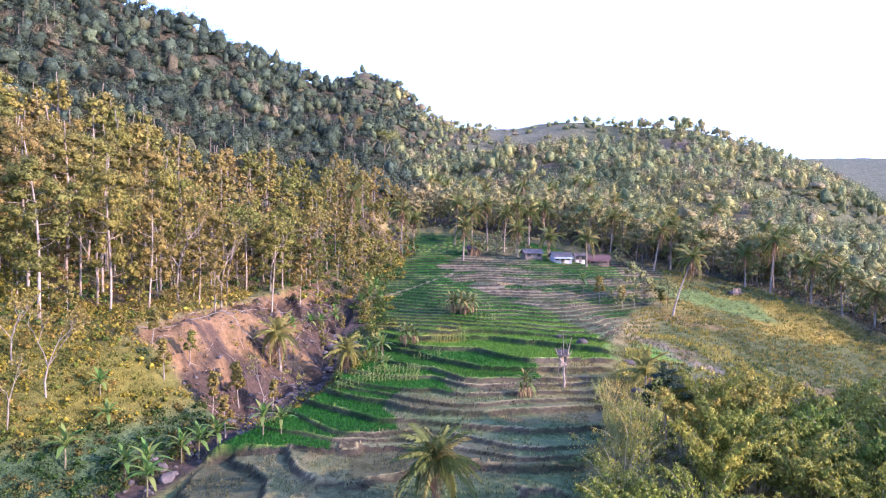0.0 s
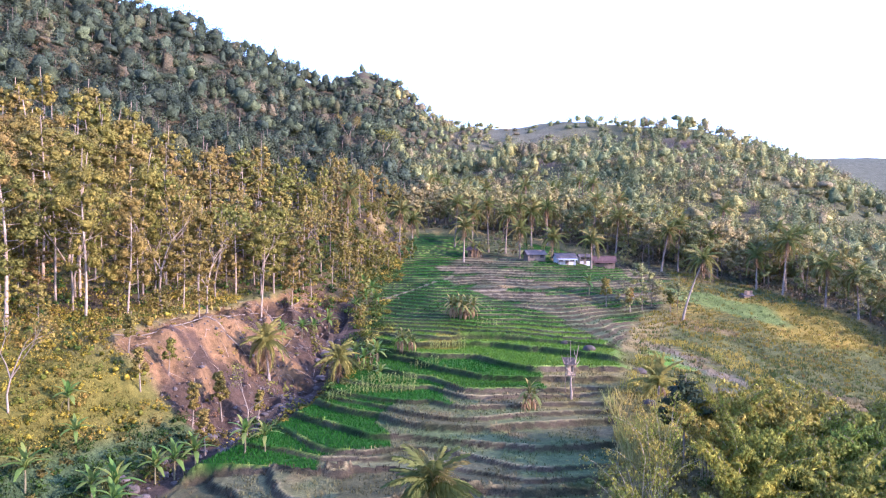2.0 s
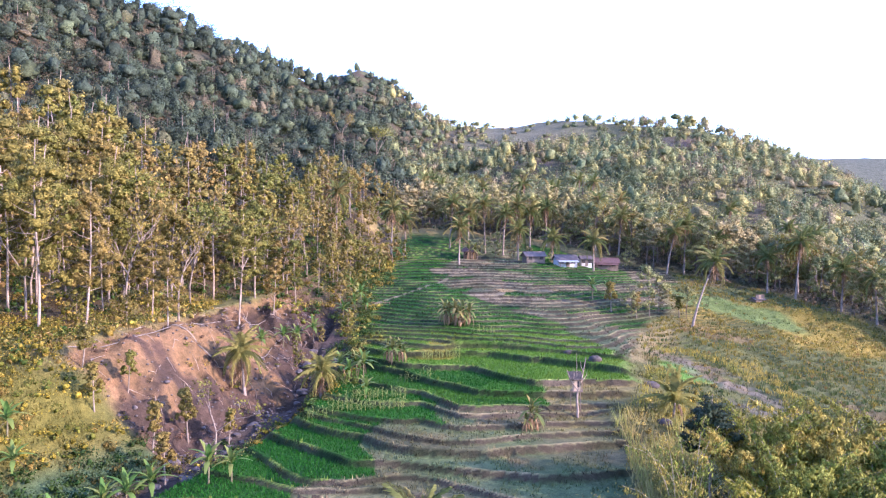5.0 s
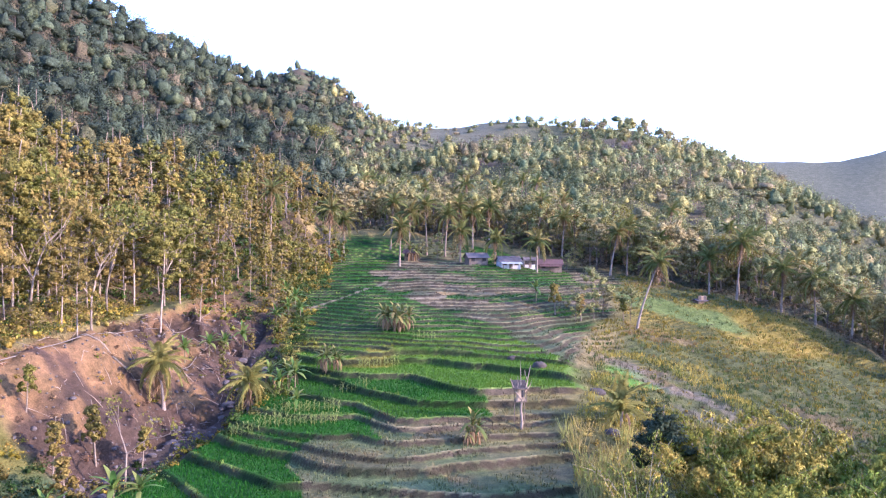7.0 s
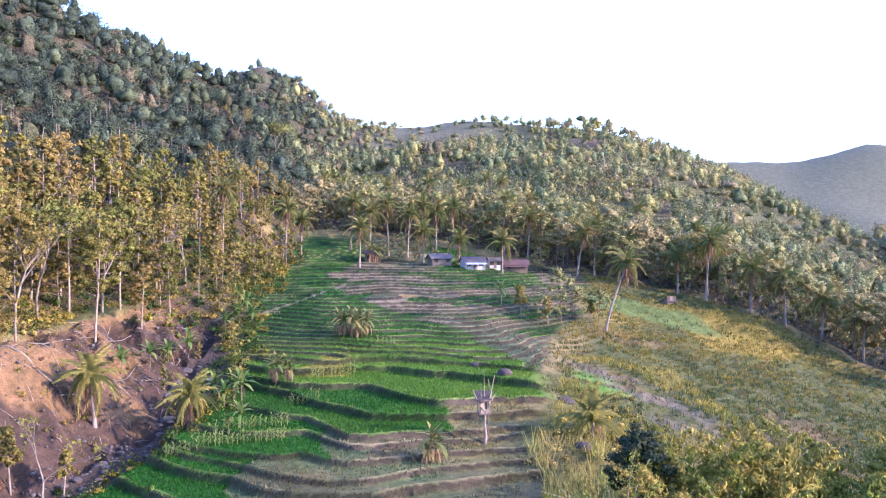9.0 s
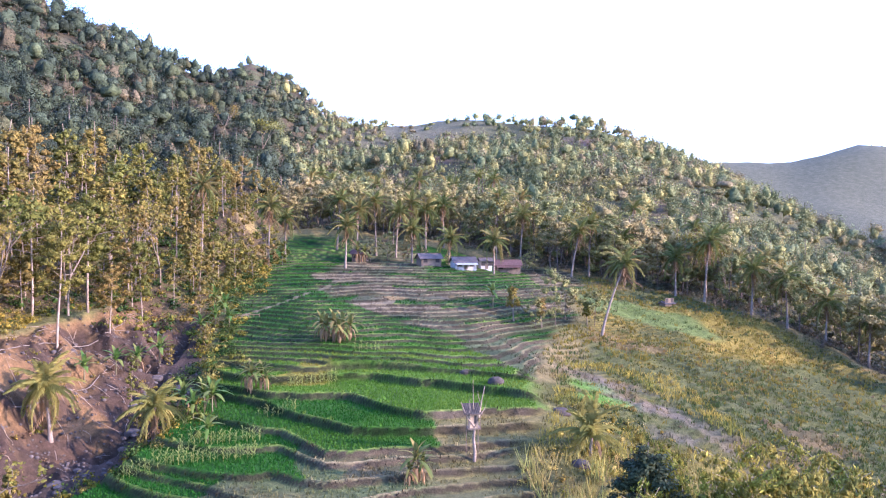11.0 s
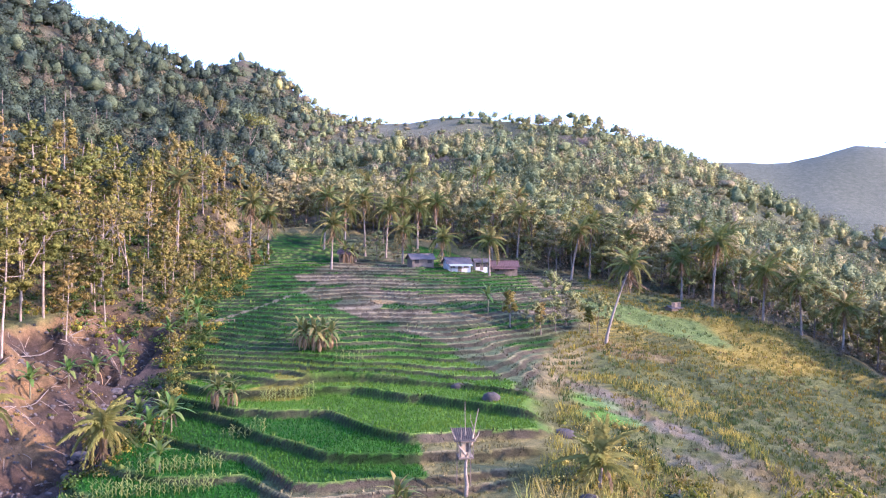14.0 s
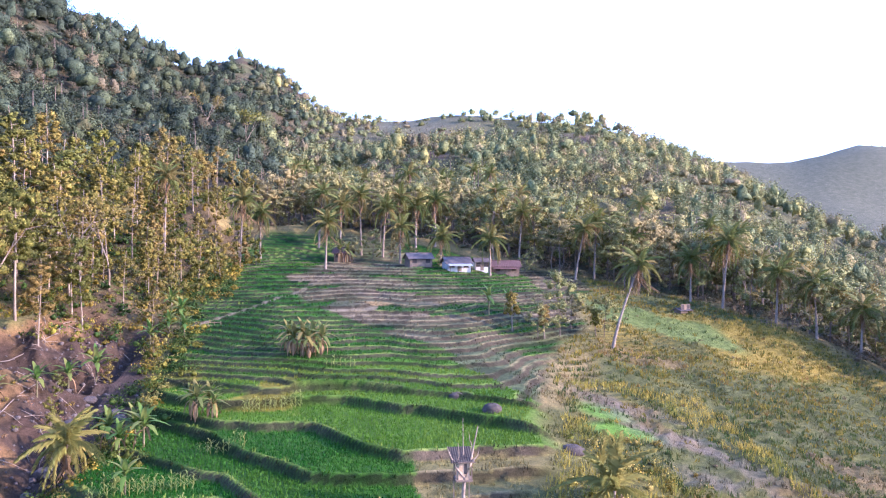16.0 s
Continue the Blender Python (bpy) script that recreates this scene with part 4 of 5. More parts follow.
BLEAF = [banana_leaf_mesh(400 + i, 2.5, 0.29, d, M_BANANA) for i, d in enumerate((0.12, 0.35, 0.6))]
BDRY = banana_leaf_mesh(410, 1.7, 0.16, 1.1, M_DRY)
BYELLOW = [banana_leaf_mesh(420 + i, 2.4, 0.27, d, M_FROND) for i, d in enumerate((0.15, 0.45, 0.75))]
BSTEM = quads_mesh("stem", *tube([(0, 0, -0.2), (0.02, 0, 1.2), (0.0, 0.03, 2.5)], [0.12, 0.1, 0.06], 7), M_STEM, smooth=True)


def banana(x, y, size=1.0, dry=2, seed=0, label="green banana plant with torn arching leaves"):
    rng = np.random.default_rng(seed + 700)
    ob = thing("banana_plant", pose(x, y, at_ground(x, y)) @ Matrix.Diagonal((size, size, size, 1)), label=label, category="banana plant", group="banana plants")
    part("stem", BSTEM, M_STEM, ob)
    for i in range(11 + dry):
        o = part("leaf", (BYELLOW if dry > 4 else BLEAF)[min(2, i // 3)], M_BANANA, ob) if i < 11 else part("dry_leaf", BDRY, M_DRY, ob, "hanging dry leaf")
        up = np.interp(i, [0, 4, 10, 12, 18], [78, 58, 24, -5, -45]) + rng.uniform(-8, 8)
        o.matrix_basis = Matrix.Translation((0, 0, 2.35 - 0.1 * max(0, i - 8))) @ pose(0, 0, 0, 0, 0, i * 137.5 + rng.uniform(-20, 20)) @ pose(0, 0, 0, 0, -up, 0)
    return ob


DRYB = "banana plant with a skirt of dry brown leaves"
for i, (x, y, s, dry) in enumerate([
        (14.0, 126, 1.1, 7), (14.8, 126.5, 0.8, 6), (13.2, 125.6, 0.7, 5), (-13, 156, 1.2, 2), (-14.5, 158, 1.1, 2), (-15.5, 155, 1.0, 2), (-17.5, 158, 1.1, 3),
        (-8.2, 163, 1.1, 5), (-6.8, 164, 1.0, 6), (-9.2, 164.5, 0.9, 5), (-6, 162.5, 0.8, 5), (4.3, 183.5, 1.35, 8), (5.9, 184.4, 1.25, 8), (2.8, 184.2, 1.2, 8), (5.2, 182.4, 1.1, 8), (7.2, 183.2, 1.2, 8), (1.9, 185.6, 1.2, 6),
        (-11, 141, 0.9, 0), (-33.4, 109.5, 1.2, 0), (-35.5, 107.5, 1.2, 1), (-37.5, 106, 1.1, 0), (-39.8, 99.4, 1.4, 1), (-38, 95, 1.2, 0), (-43, 100, 1.1, 0), (-50.2, 98.2, 1.3, 0), (-27, 111, 1.2, 0), (-24.5, 112, 1.0, 0),
        (-31, 172, 1.1, 1), (-34, 166, 1.1, 2), (-27, 184, 1.3, 1), (-30, 181, 1.1, 3), (-22, 196, 1.1, 0), (-20, 201, 1.0, 0), (-19, 206, 1.2, 0), (-17, 199, 1.1, 0), (-22, 212, 1.2, 0),
        (10, 262, 1.5, 6), (12, 263, 1.3, 6), (39, 206.7, 1.3, 0), (44, 211.3, 1.1, 2), (-52, 112, 1.1, 2), (-49, 108, 1.0, 1)]):
    banana(x, y, s, dry, i, DRYB if dry > 3 else "green banana plant with torn arching leaves")


# ---- bamboo and bushes below the flight path ----
def bamboo_meshes(seed, h, n, per, leaf):
    """Arching culms, each with a drooping feathery plume."""
    rng = np.random.default_rng(seed)
    culms, at, out, plumes, thick = [], [], [], [], []
    for i in range(n):
        g = rng.uniform(0, 6.28)
        r = rng.uniform(0.1, 0.9)
        lean = rng.uniform(0.12, 0.45) * h
        hh = h * rng.uniform(0.7, 1.05)
        s = np.linspace(0, 1, 8)
        p = np.c_[np.cos(g) * (r + lean * s ** 2.2), np.sin(g) * (r + lean * s ** 2.2), hh * (s - 0.2 * s ** 4) - 0.3]
        culms.append(tube(p, 0.05 * (1.15 - s) + 0.01, 5))
        q = rng.uniform(0.3, 1.0, per) ** 0.75
        c = np.c_[[np.interp(q, s, p[:, k]) for k in range(3)]].T
        u = unit(rng, per)
        k = rng.uniform(0.15, 1.0, per)
        at.append(c + u * (k * np.interp(q, [0.3, 0.8, 1.0], [0.7, 1.35, 0.55]))[:, None] * np.array([1, 1, 0.55]) - np.c_[0 * k, 0 * k, 0.6 * k * k])
        out.append(np.c_[u[:, :2] * 0.7, np.abs(u[:, 2]) * 0.6 + 0.35] + 0.3 * np.array([np.cos(g), np.sin(g), 0]))
        if per > 200:
            qq = np.array([0.45, 0.58, 0.7, 0.8, 0.89, 0.96])
            plumes.append(np.c_[[np.interp(qq, s, p[:, k]) for k in range(3)]].T - [0, 0, 0.25])
            thick.append(np.array([0.62, 0.85, 0.95, 0.85, 0.62, 0.42]) * rng.uniform(0.8, 1.15))
    at, out = np.concatenate(at), np.concatenate(out)
    v, f = leaves(rng, at, leaf, out, 0.9, 0.3, 0.6)
    normals = soft(rng, out, 0.75)
    if plumes:
        lv, lf, ln = lumps(rng, np.concatenate(plumes), np.concatenate(thick) * 0.6, 0.6, 2, 5)
        v, f, normals = np.r_[v, lv], np.r_[f, lf + len(v)], np.r_[normals, ln]
    return culms, (v, f, normals)


def bamboo(name, label, meshes):
    ob = thing(name, label=label, category="bamboo", group="bamboo clumps")
    for c in meshes[0]:
        part("culm", quads_mesh("culm", *c, M_CULM, smooth=True), M_CULM, ob)
    v, f, normals = meshes[1]
    part("foliage", quads_mesh("foliage", v, f, M_BAMBOOLEAF, normals=normals), M_BAMBOOLEAF, ob)
    return ob


bamboos = [bamboo("bamboo_clump", "feathery bamboo clump with arching yellow-green culms", bamboo_meshes(500 + i, 13, 18, 330, 0.4)) for i in range(3)]
BX = [32.6, 36, 35, 39.5, 43, 18, 26, 31, 38, 50, 46, 57, 60, 52, 30, 66, 20, 44, 45, 40, 55, 63, 51, 70]
BY = [99, 103, 92, 95, 100, 74, 72, 84, 90, 90, 78, 82, 93, 101, 68, 86, 67, 68, 95, 84, 73, 101, 84, 95]
plant(bamboos, BX, BY, 0.95, 1.25, R, list(bamboos), lambda x, y: 1.0 + 0.014 * max(0.0, x - 34) - 0.012 * max(0.0, 28 - x))
sparse = bamboo("bamboo_clump", "sparse bamboo clump with long bare arching culms", bamboo_meshes(510, 15, 9, 130, 0.4))
plant([sparse], [20.5, 24, 19, 26.5], [84, 91, 78, 96], 0.85, 1.05, R, [sparse])
bush = tree("dark_bush", "dark round evergreen tree above the bamboo", tree_meshes(520, 14, 0.45, 2.7, 18, 110, 0.24, 0.6, 0.9), M_DARKLEAF, M_BARK)
bush.matrix_basis = pose(31.4, 104.5, at_ground(31.4, 104.5, 0.3)) @ Matrix.Diagonal((1.35, 1.35, 0.95, 1))

# ---- single trees ----
def forked_meshes(seed, h, forks, leafy):
    """A pale tree that forks and forks again, with a few leaf sprays at its twigs."""
    rng = np.random.default_rng(seed)
    pieces, ends = [], []

    def grow(p, d, length, r, depth):
        mid = p + d * length * 0.55 + rng.normal(0, 0.03 * length, 3)
        end = p + d * length
        pieces.append(tube([p, mid, end], [r, r * 0.85, r * 0.68], 6 if depth < 2 else 4))
        if depth == 4:
            ends.append(end)
            return
        for k in range(2 if depth else forks):
            e = d + rng.normal(0, 0.42, 3) + np.array([0, 0, 0.18])
            grow(end, e / np.linalg.norm(e), length * rng.uniform(0.55, 0.8), r * 0.62, depth + 1)
    grow(np.array([0, 0, -0.4]), np.array([0.05, 0.0, 1.0]), h * 0.36, h * 0.011, 0)
    ends = np.array(ends)
    n = int(leafy * len(ends))
    at = ends[rng.integers(0, len(ends), n)] + rng.normal(0, 0.5, (n, 3))
    return join(pieces), leaves(rng, at, 0.5, None, 0.2)


pale = [tree("bare_tree", "pale forked tree with few leaves on the slope", forked_meshes(530 + i, 14, 2 + i, 7 + 9 * i), M_LEAF, M_WHITEBARK, "pale bare trees") for i in range(2)]
plant(pale, [-59.2, -58, -66, -30.4, 52, 66, 95, 36, -98, -90, -70], [100.3, 108, 113, 124.6, 264, 279, 262, 300, 150, 158, 172], 0.75, 1.1, R, list(pale))
def copies(kind, x, y, size):
    for a, b, s in zip(x, y, size):
        copy_thing(kind, Matrix()).matrix_basis = pose(a, b, at_ground(a, b, 0.3), 0, 0, float(R.uniform(0, 360))) @ Matrix.Diagonal((s, s, s * 1.05, 1))


copies(broad_trees[0], [29, 36.2, 47, 59.5, 63, 25, 19, 14], [259, 257.5, 257, 259, 263, 266, 268, 266], [0.36, 0.24, 0.26, 0.42, 0.55, 0.6, 0.65, 0.5])
copies(broad_trees[0], [51.6, 46.0], [200.8, 196.0], [0.9, 0.45])
copies(broad_trees[4], [55.5, 61.9], [206.0, 204.4], [0.55, 0.6])
copies(broad_trees[2], [70, 84, 22], [262, 250, 286], [1.2, 1.1, 1.3])
copies(pale[1], [65, 86.7, -35.6, -60, 20], [278, 300, 432, 470, 420], [1.2, 1.3, 1.7, 1.5, 1.3])
copies(pale[1], [-48, -56, -62, -70, -52, -44, -80, -58, -66, -38, -34, -74], [160, 156, 168, 150, 178, 188, 176, 190, 141, 205, 214, 190], [1.5, 1.6, 1.7, 1.5, 1.6, 1.5, 1.8, 1.7, 1.5, 1.4, 1.3, 1.7])
copies(pale[1], [70, 79, 60, 87, 112, 119, 104, 127], [269, 275, 281, 265, 239, 231, 246, 221], [1.25, 1.4, 1.3, 1.2, 1.15, 1.1, 1.3, 1.1])
copies(low_trees[1], [-24, -27, -29, -21, -20, -25, -16], [158, 166, 174, 148, 190, 183, 168], [0.28, 0.34, 0.3, 0.22, 0.35, 0.3, 0.25])
copies(low_trees[0], [-24, -22.5, -27, -20, -17, -22, -14, -26, -19, -11, -16], [206, 215, 222, 229, 238, 241, 249, 233, 247, 256, 262], [0.55, 0.62, 0.8, 0.6, 0.55, 0.8, 0.6, 0.85, 0.75, 0.6, 0.8])
copies(back_trees[1], [-30, -27.5, -25, -29, -24], [209, 218, 236, 228, 250], [0.48, 0.5, 0.55, 0.6, 0.6])
slim = tree("slim_tree", "slim young tree with small leafy crown", tree_meshes(531, 10, 0.45, 1.7, 24, 26, 0.36, 0.6, 0.9, 0.03, 0.1, 0.012), M_LEAF, M_WHITEBARK, "slim young trees")
plant([slim], [-34.1, -36, -44, -30, 59.8, 42, 47.5, -38, -50, -46], [116.1, 130, 128, 130, 203.5, 199, 197, 122, 127, 122], 0.7, 1.1, R, [slim])


# ---- undergrowth, grass, rice ----
def shrub_cloud(rng, x, y, r, per, leaf, col):
    z = height(x, y)
    tid = np.repeat(np.arange(len(x)), per)
    m = len(tid)
    off = rng.uniform(-0.7, 0.7, (len(x), 4, 3))
    c = off[tid, rng.integers(0, 4, m)]
    u = unit(rng, m)
    u[:, 2] = np.abs(u[:, 2])
    at = np.c_[x[tid], y[tid], z[tid] + 0.15 * r[tid]] + (c * np.array([1, 1, 0.3]) + u * rng.uniform(0.5, 0.9, m)[:, None] * np.array([1, 1, 0.95])) * r[tid][:, None]
    v, f = leaves(rng, at, leaf, u, 0.1, 0.6, 0.8)
    heart = np.repeat(np.c_[x, y, z + 0.15 * r], 2, 0) + (off[:, :2] * np.array([1, 1, 0.3])).reshape(-1, 3) * np.repeat(r, 2)[:, None]
    lv, lf, ln = lumps(rng, heart, np.repeat(r, 2) * 0.3, 0.95, 2, 5)
    return np.r_[v, lv], np.r_[f, lf + len(v)], np.r_[np.repeat(col[tid], 4, 0), np.repeat(col, 2 * 3 * 5, 0)], np.r_[soft(rng, u, 0.6), ln]


def build_undergrowth():
    rng = np.random.default_rng(31)
    groups = []

    def add(x, y, r0, r1, per, leaf, pal, clear=0.0):
        keep = rng.uniform(size=len(x)) > clear
        x, y = x[keep], y[keep]
        pal = np.array(pal)
        col = pal[rng.integers(0, len(pal), len(x))] * rng.uniform(0.75, 1.25, (len(x), 1))
        groups.append(shrub_cloud(rng, x, y, rng.uniform(r0, r1, len(x)), int(per * 0.95), leaf * 0.72, col))
    olive = [(0.15, 0.145, 0.018), (0.215, 0.172, 0.024), (0.1, 0.115, 0.018), (0.19, 0.148, 0.028)]
    green = [(0.04, 0.08, 0.018), (0.06, 0.1, 0.02), (0.035, 0.065, 0.018)]
    dull = [(0.085, 0.1, 0.06), (0.12, 0.115, 0.07), (0.16, 0.13, 0.085)]
    x, y = scatter(rng, -75, -10, 84, 130, 1.9, lambda x, y: (creek_x(y) - x > 1) & (x > -0.72 * y) & (scar_share(x, y) < 0.2) & (land(x, y) < 13.5))
    add(x, y, 0.7, 1.7, 75, 0.5, [(0.026, 0.056, 0.012), (0.04, 0.075, 0.014), (0.024, 0.046, 0.012), (0.06, 0.075, 0.018), (0.1, 0.09, 0.025)])
    x, y = scatter(rng, -100, -20, 88, 140, 1.75, lambda x, y: (creek_x(y) - x > 5) & (x > -0.72 * y) & (scar_share(x, y) < 0.15) & (land(x, y) >= 12.5))
    add(x, y, 0.7, 1.8, 52, 0.42, [(0.17, 0.15, 0.016), (0.11, 0.12, 0.016), (0.2, 0.165, 0.022), (0.085, 0.105, 0.016), (0.18, 0.13, 0.028), (0.21, 0.175, 0.018)], 0.05)
    x, y = scatter(rng, -125, 0, 124, 325, 3.2, lambda x, y: (creek_x(y) - x > np.interp(y, [128, 184, 192], [26, 26, 3])) & (x > -0.7 * y) & (y < np.interp(x / y, FOOT_A, FOOT_Y) + 25))
    add(x, y, 0.8, 2.3, 42, 0.6, olive + green, 0.12)
    x, y = scatter(rng, -80, -36, 124, 192, 2.3, lambda x, y: (creek_x(y) - x > 25) & (creek_x(y) - x < 37) & (scar_share(x, y) < 0.3))
    add(x, y, 0.7, 1.9, 70, 0.42, olive + [(0.21, 0.18, 0.045), (0.17, 0.16, 0.04), (0.22, 0.16, 0.06)], 0.15)
    x, y = scatter(rng, -60, -15, 114, 205, 2.6, lambda x, y: (scar_share(x, y) > 0.4) & (fbm(x, y, 9, 55, 2) > 0.0))
    add(x, y, 0.3, 1.0, 45, 0.34, olive + [(0.16, 0.1, 0.06), (0.12, 0.08, 0.055), (0.2, 0.14, 0.08)], 0.3)
    x, y = scatter(rng, -36, -10, 118, 235, 2.3, lambda x, y: abs(x - creek_x(y) - 4) < 3.6)
    add(x, y, 0.6, 1.9, 65, 0.46, green + olive[:2] + [(0.2, 0.19, 0.05)], 0.25)
    x, y = scatter(rng, -32, -6, 146, 214, 3.0, lambda x, y: abs(x - creek_x(y) - 6) < 4.5)
    add(x, y, 1.0, 2.6, 120, 0.42, green + [(0.16, 0.155, 0.026), (0.12, 0.135, 0.022), (0.08, 0.11, 0.022)], 0.3)
    x, y = scatter(rng, -30, -8, 222, 264, 2.4, lambda x, y: abs(x - creek_x(y) - 5) < 6)
    add(x, y, 0.8, 2.2, 80, 0.5, olive + green, 0.1)
    x, y = scatter(rng, -48, -14, 196, 268, 3.2, lambda x, y: (creek_x(y) - x > -3) & (creek_x(y) - x < 20))
    add(x, y, 1.0, 2.6, 90, 0.5, olive + green, 0.2)
    x, y = scatter(rng, -10, 200, 150, 330, 3.6, lambda x, y: (y > np.interp(x / y, FOOT_A, FOOT_Y) - 1) & (y < np.interp(x / y, FOOT_A, FOOT_Y) + 26) & (x < 0.9 * y) & ~((abs(x - 43) < 18) & (y < 269)))
    add(x, y, 1.0, 2.8, 70, 0.6, dull, 0.1)
    x, y = scatter(rng, 13, 76, 58, 106, 3.2, lambda x, y: (x < 0.75 * y) & (x > 14 + 0.1 * (y - 60)))
    add(x, y, 1.2, 2.8, 80, 0.45, [(0.1, 0.13, 0.04), (0.15, 0.165, 0.05), (0.21, 0.19, 0.055), (0.25, 0.21, 0.06)], 0.1)
    x, y = scatter(rng, 18, 62, 96, 150, 3.0, lambda x, y: (x > np.interp(y, [96, 125, 140, 150], [23, 26, 33, 38])) & (x < 52) & (gully(x, y) < 0.4))
    add(x, y, 0.5, 1.7, 80, 0.36, olive + [(0.26, 0.235, 0.06), (0.29, 0.25, 0.068), (0.22, 0.19, 0.06)], 0.2)
    x, y = scatter(rng, 40, 130, 120, 225, 5.0, lambda x, y: (y < np.interp(x / y, FOOT_A, FOOT_Y) - 3) & (x > np.interp(y, [140, 205, 240], [40, 58, 74])))
    add(x, y, 0.25, 0.8, 40, 0.32, olive + dull, 0.45)
    v, f = join([(a, b) for a, b, c, d in groups])
    col = np.concatenate([c for a, b, c, d in groups])
    tagged(new("undergrowth", quads_mesh("undergrowth", v, f, M_SHRUB, col, normals=np.concatenate([d for a, b, c, d in groups]))), label="dense shrubs and ferns under the trees and along the creek", category="undergrowth", kind="stuff")


build_undergrowth()


def blades(rng, x, y, z, tall, width, per=3, spread=0.16):
    """A tuft of narrow pointed blades at each place."""
    n = len(x)
    out = []
    for k in range(per):
        g = rng.uniform(0, np.pi, n)
        p = np.c_[x + rng.normal(0, spread, n), y + rng.normal(0, spread, n), z]
        s = np.c_[np.cos(g), np.sin(g), 0 * g] * (width * rng.uniform(0.7, 1.2, n))[:, None]
        tip = np.c_[rng.normal(0, 0.28, n) * tall, rng.normal(0, 0.28, n) * tall, tall * rng.uniform(0.7, 1.15, n)]
        out.append(np.stack([p - s * 0.5, p + s * 0.5, p + tip + s * 0.12, p + tip - s * 0.12], 1))
    v = np.stack(out, 1).reshape(-1, 3)
    return v, np.arange(len(v)).reshape(-1, 4)


def build_grass():
    rng = np.random.default_rng(33)
    x, y = scatter(rng, -70, 128, 84, 262, 0.62, lambda x, y: (x > -0.66 * y) & (x < 0.72 * y) & (y < np.interp(x / np.maximum(y, 70), FOOT_A, FOOT_Y)) & (rng.uniform(size=x.shape) < np.where(x > np.interp(y, [140, 205, 240], [42, 60, 76]), 0.3, np.interp(y, [90, 170, 185, 260], [0.85, 0.55, 0.22, 0.15]))))
    m = terrace_mask(x, y)
    k, h = cell(x, y)
    lv, flat, rise, below, above, paddy = terrace(x, y)
    rice = ss((rice_share(x, y) - h * np.where(paddy, 0.3, 0.8) - 0.05) * 6) * m * (golden(x, y) < 0.35)
    tuft = fbm(x, y, 3.5, 97, 2)
    keep = (scar_share(x, y) < 0.3) & ((rice < 0.4) | (above < 1.2) | (below < 0.5)) & (tuft > -0.25) & (abs(x - creek_x(y)) > 3)
    x, y, m = x[keep], y[keep], m[keep]
    z = height(x, y)
    col = cover(x, y, z) * rng.uniform(0.7, 1.45, (len(x), 1))
    v, q = blades(rng, x, y, z - 0.05, np.where(m > 0.5, 0.38, 0.5) * rng.uniform(0.6, 1.4, len(x)), 0.16)
    tagged(new("grass", quads_mesh("grass", v, q, M_GRASS, np.repeat(col, 12, 0))), label="dry tufted grass and stubble on slopes and fallow terraces", category="grass", kind="stuff")


build_grass()


def build_field_tufts():
    """Weedy clumps along the furrows of the eastern field."""
    rng = np.random.default_rng(39)
    x, y = scatter(rng, 30, 132, 104, 262, 0.8, lambda x, y: (x > np.interp(y, [104, 140, 185, 205, 240], [38, 38, 44, 52, 68])) & (terrace_mask(x, y) < 0.35) & (x < 0.72 * y) & (y < np.interp(x / np.maximum(y, 70), FOOT_A, FOOT_Y) - 1))
    z = height(x, y)
    keep = (furrow(x, y, land(x, y)) > 0.55) & (fbm(x, y, 5, 53, 2) > -0.45) & (rng.uniform(size=x.shape) > 0.85 * gully(x, y)) & (rng.uniform(size=x.shape) > 0.95 * np.maximum(*meadow(x, y)))
    x, y, z = x[keep], y[keep], z[keep]
    pal = np.array([[0.048, 0.078, 0.022], [0.08, 0.1, 0.026], [0.165, 0.142, 0.022], [0.21, 0.17, 0.028], [0.18, 0.118, 0.034]])
    top = ss((y - 165) / 25)
    k = np.clip(rng.normal(1.0 + 1.5 * top, 1.1), 0, 4).astype(int)
    col = pal[k] * rng.uniform(0.7, 1.2, (len(x), 1))
    v, q = blades(rng, x, y, z - 0.05, rng.uniform(0.3, 0.85, len(x)), 0.2, 7, 0.3)
    tagged(new("field_weeds", quads_mesh("field_weeds", v, q, M_GRASS, np.repeat(col, 28, 0))), label="olive and yellow weed clumps along the dry field furrows", category="weeds", kind="stuff")


build_field_tufts()


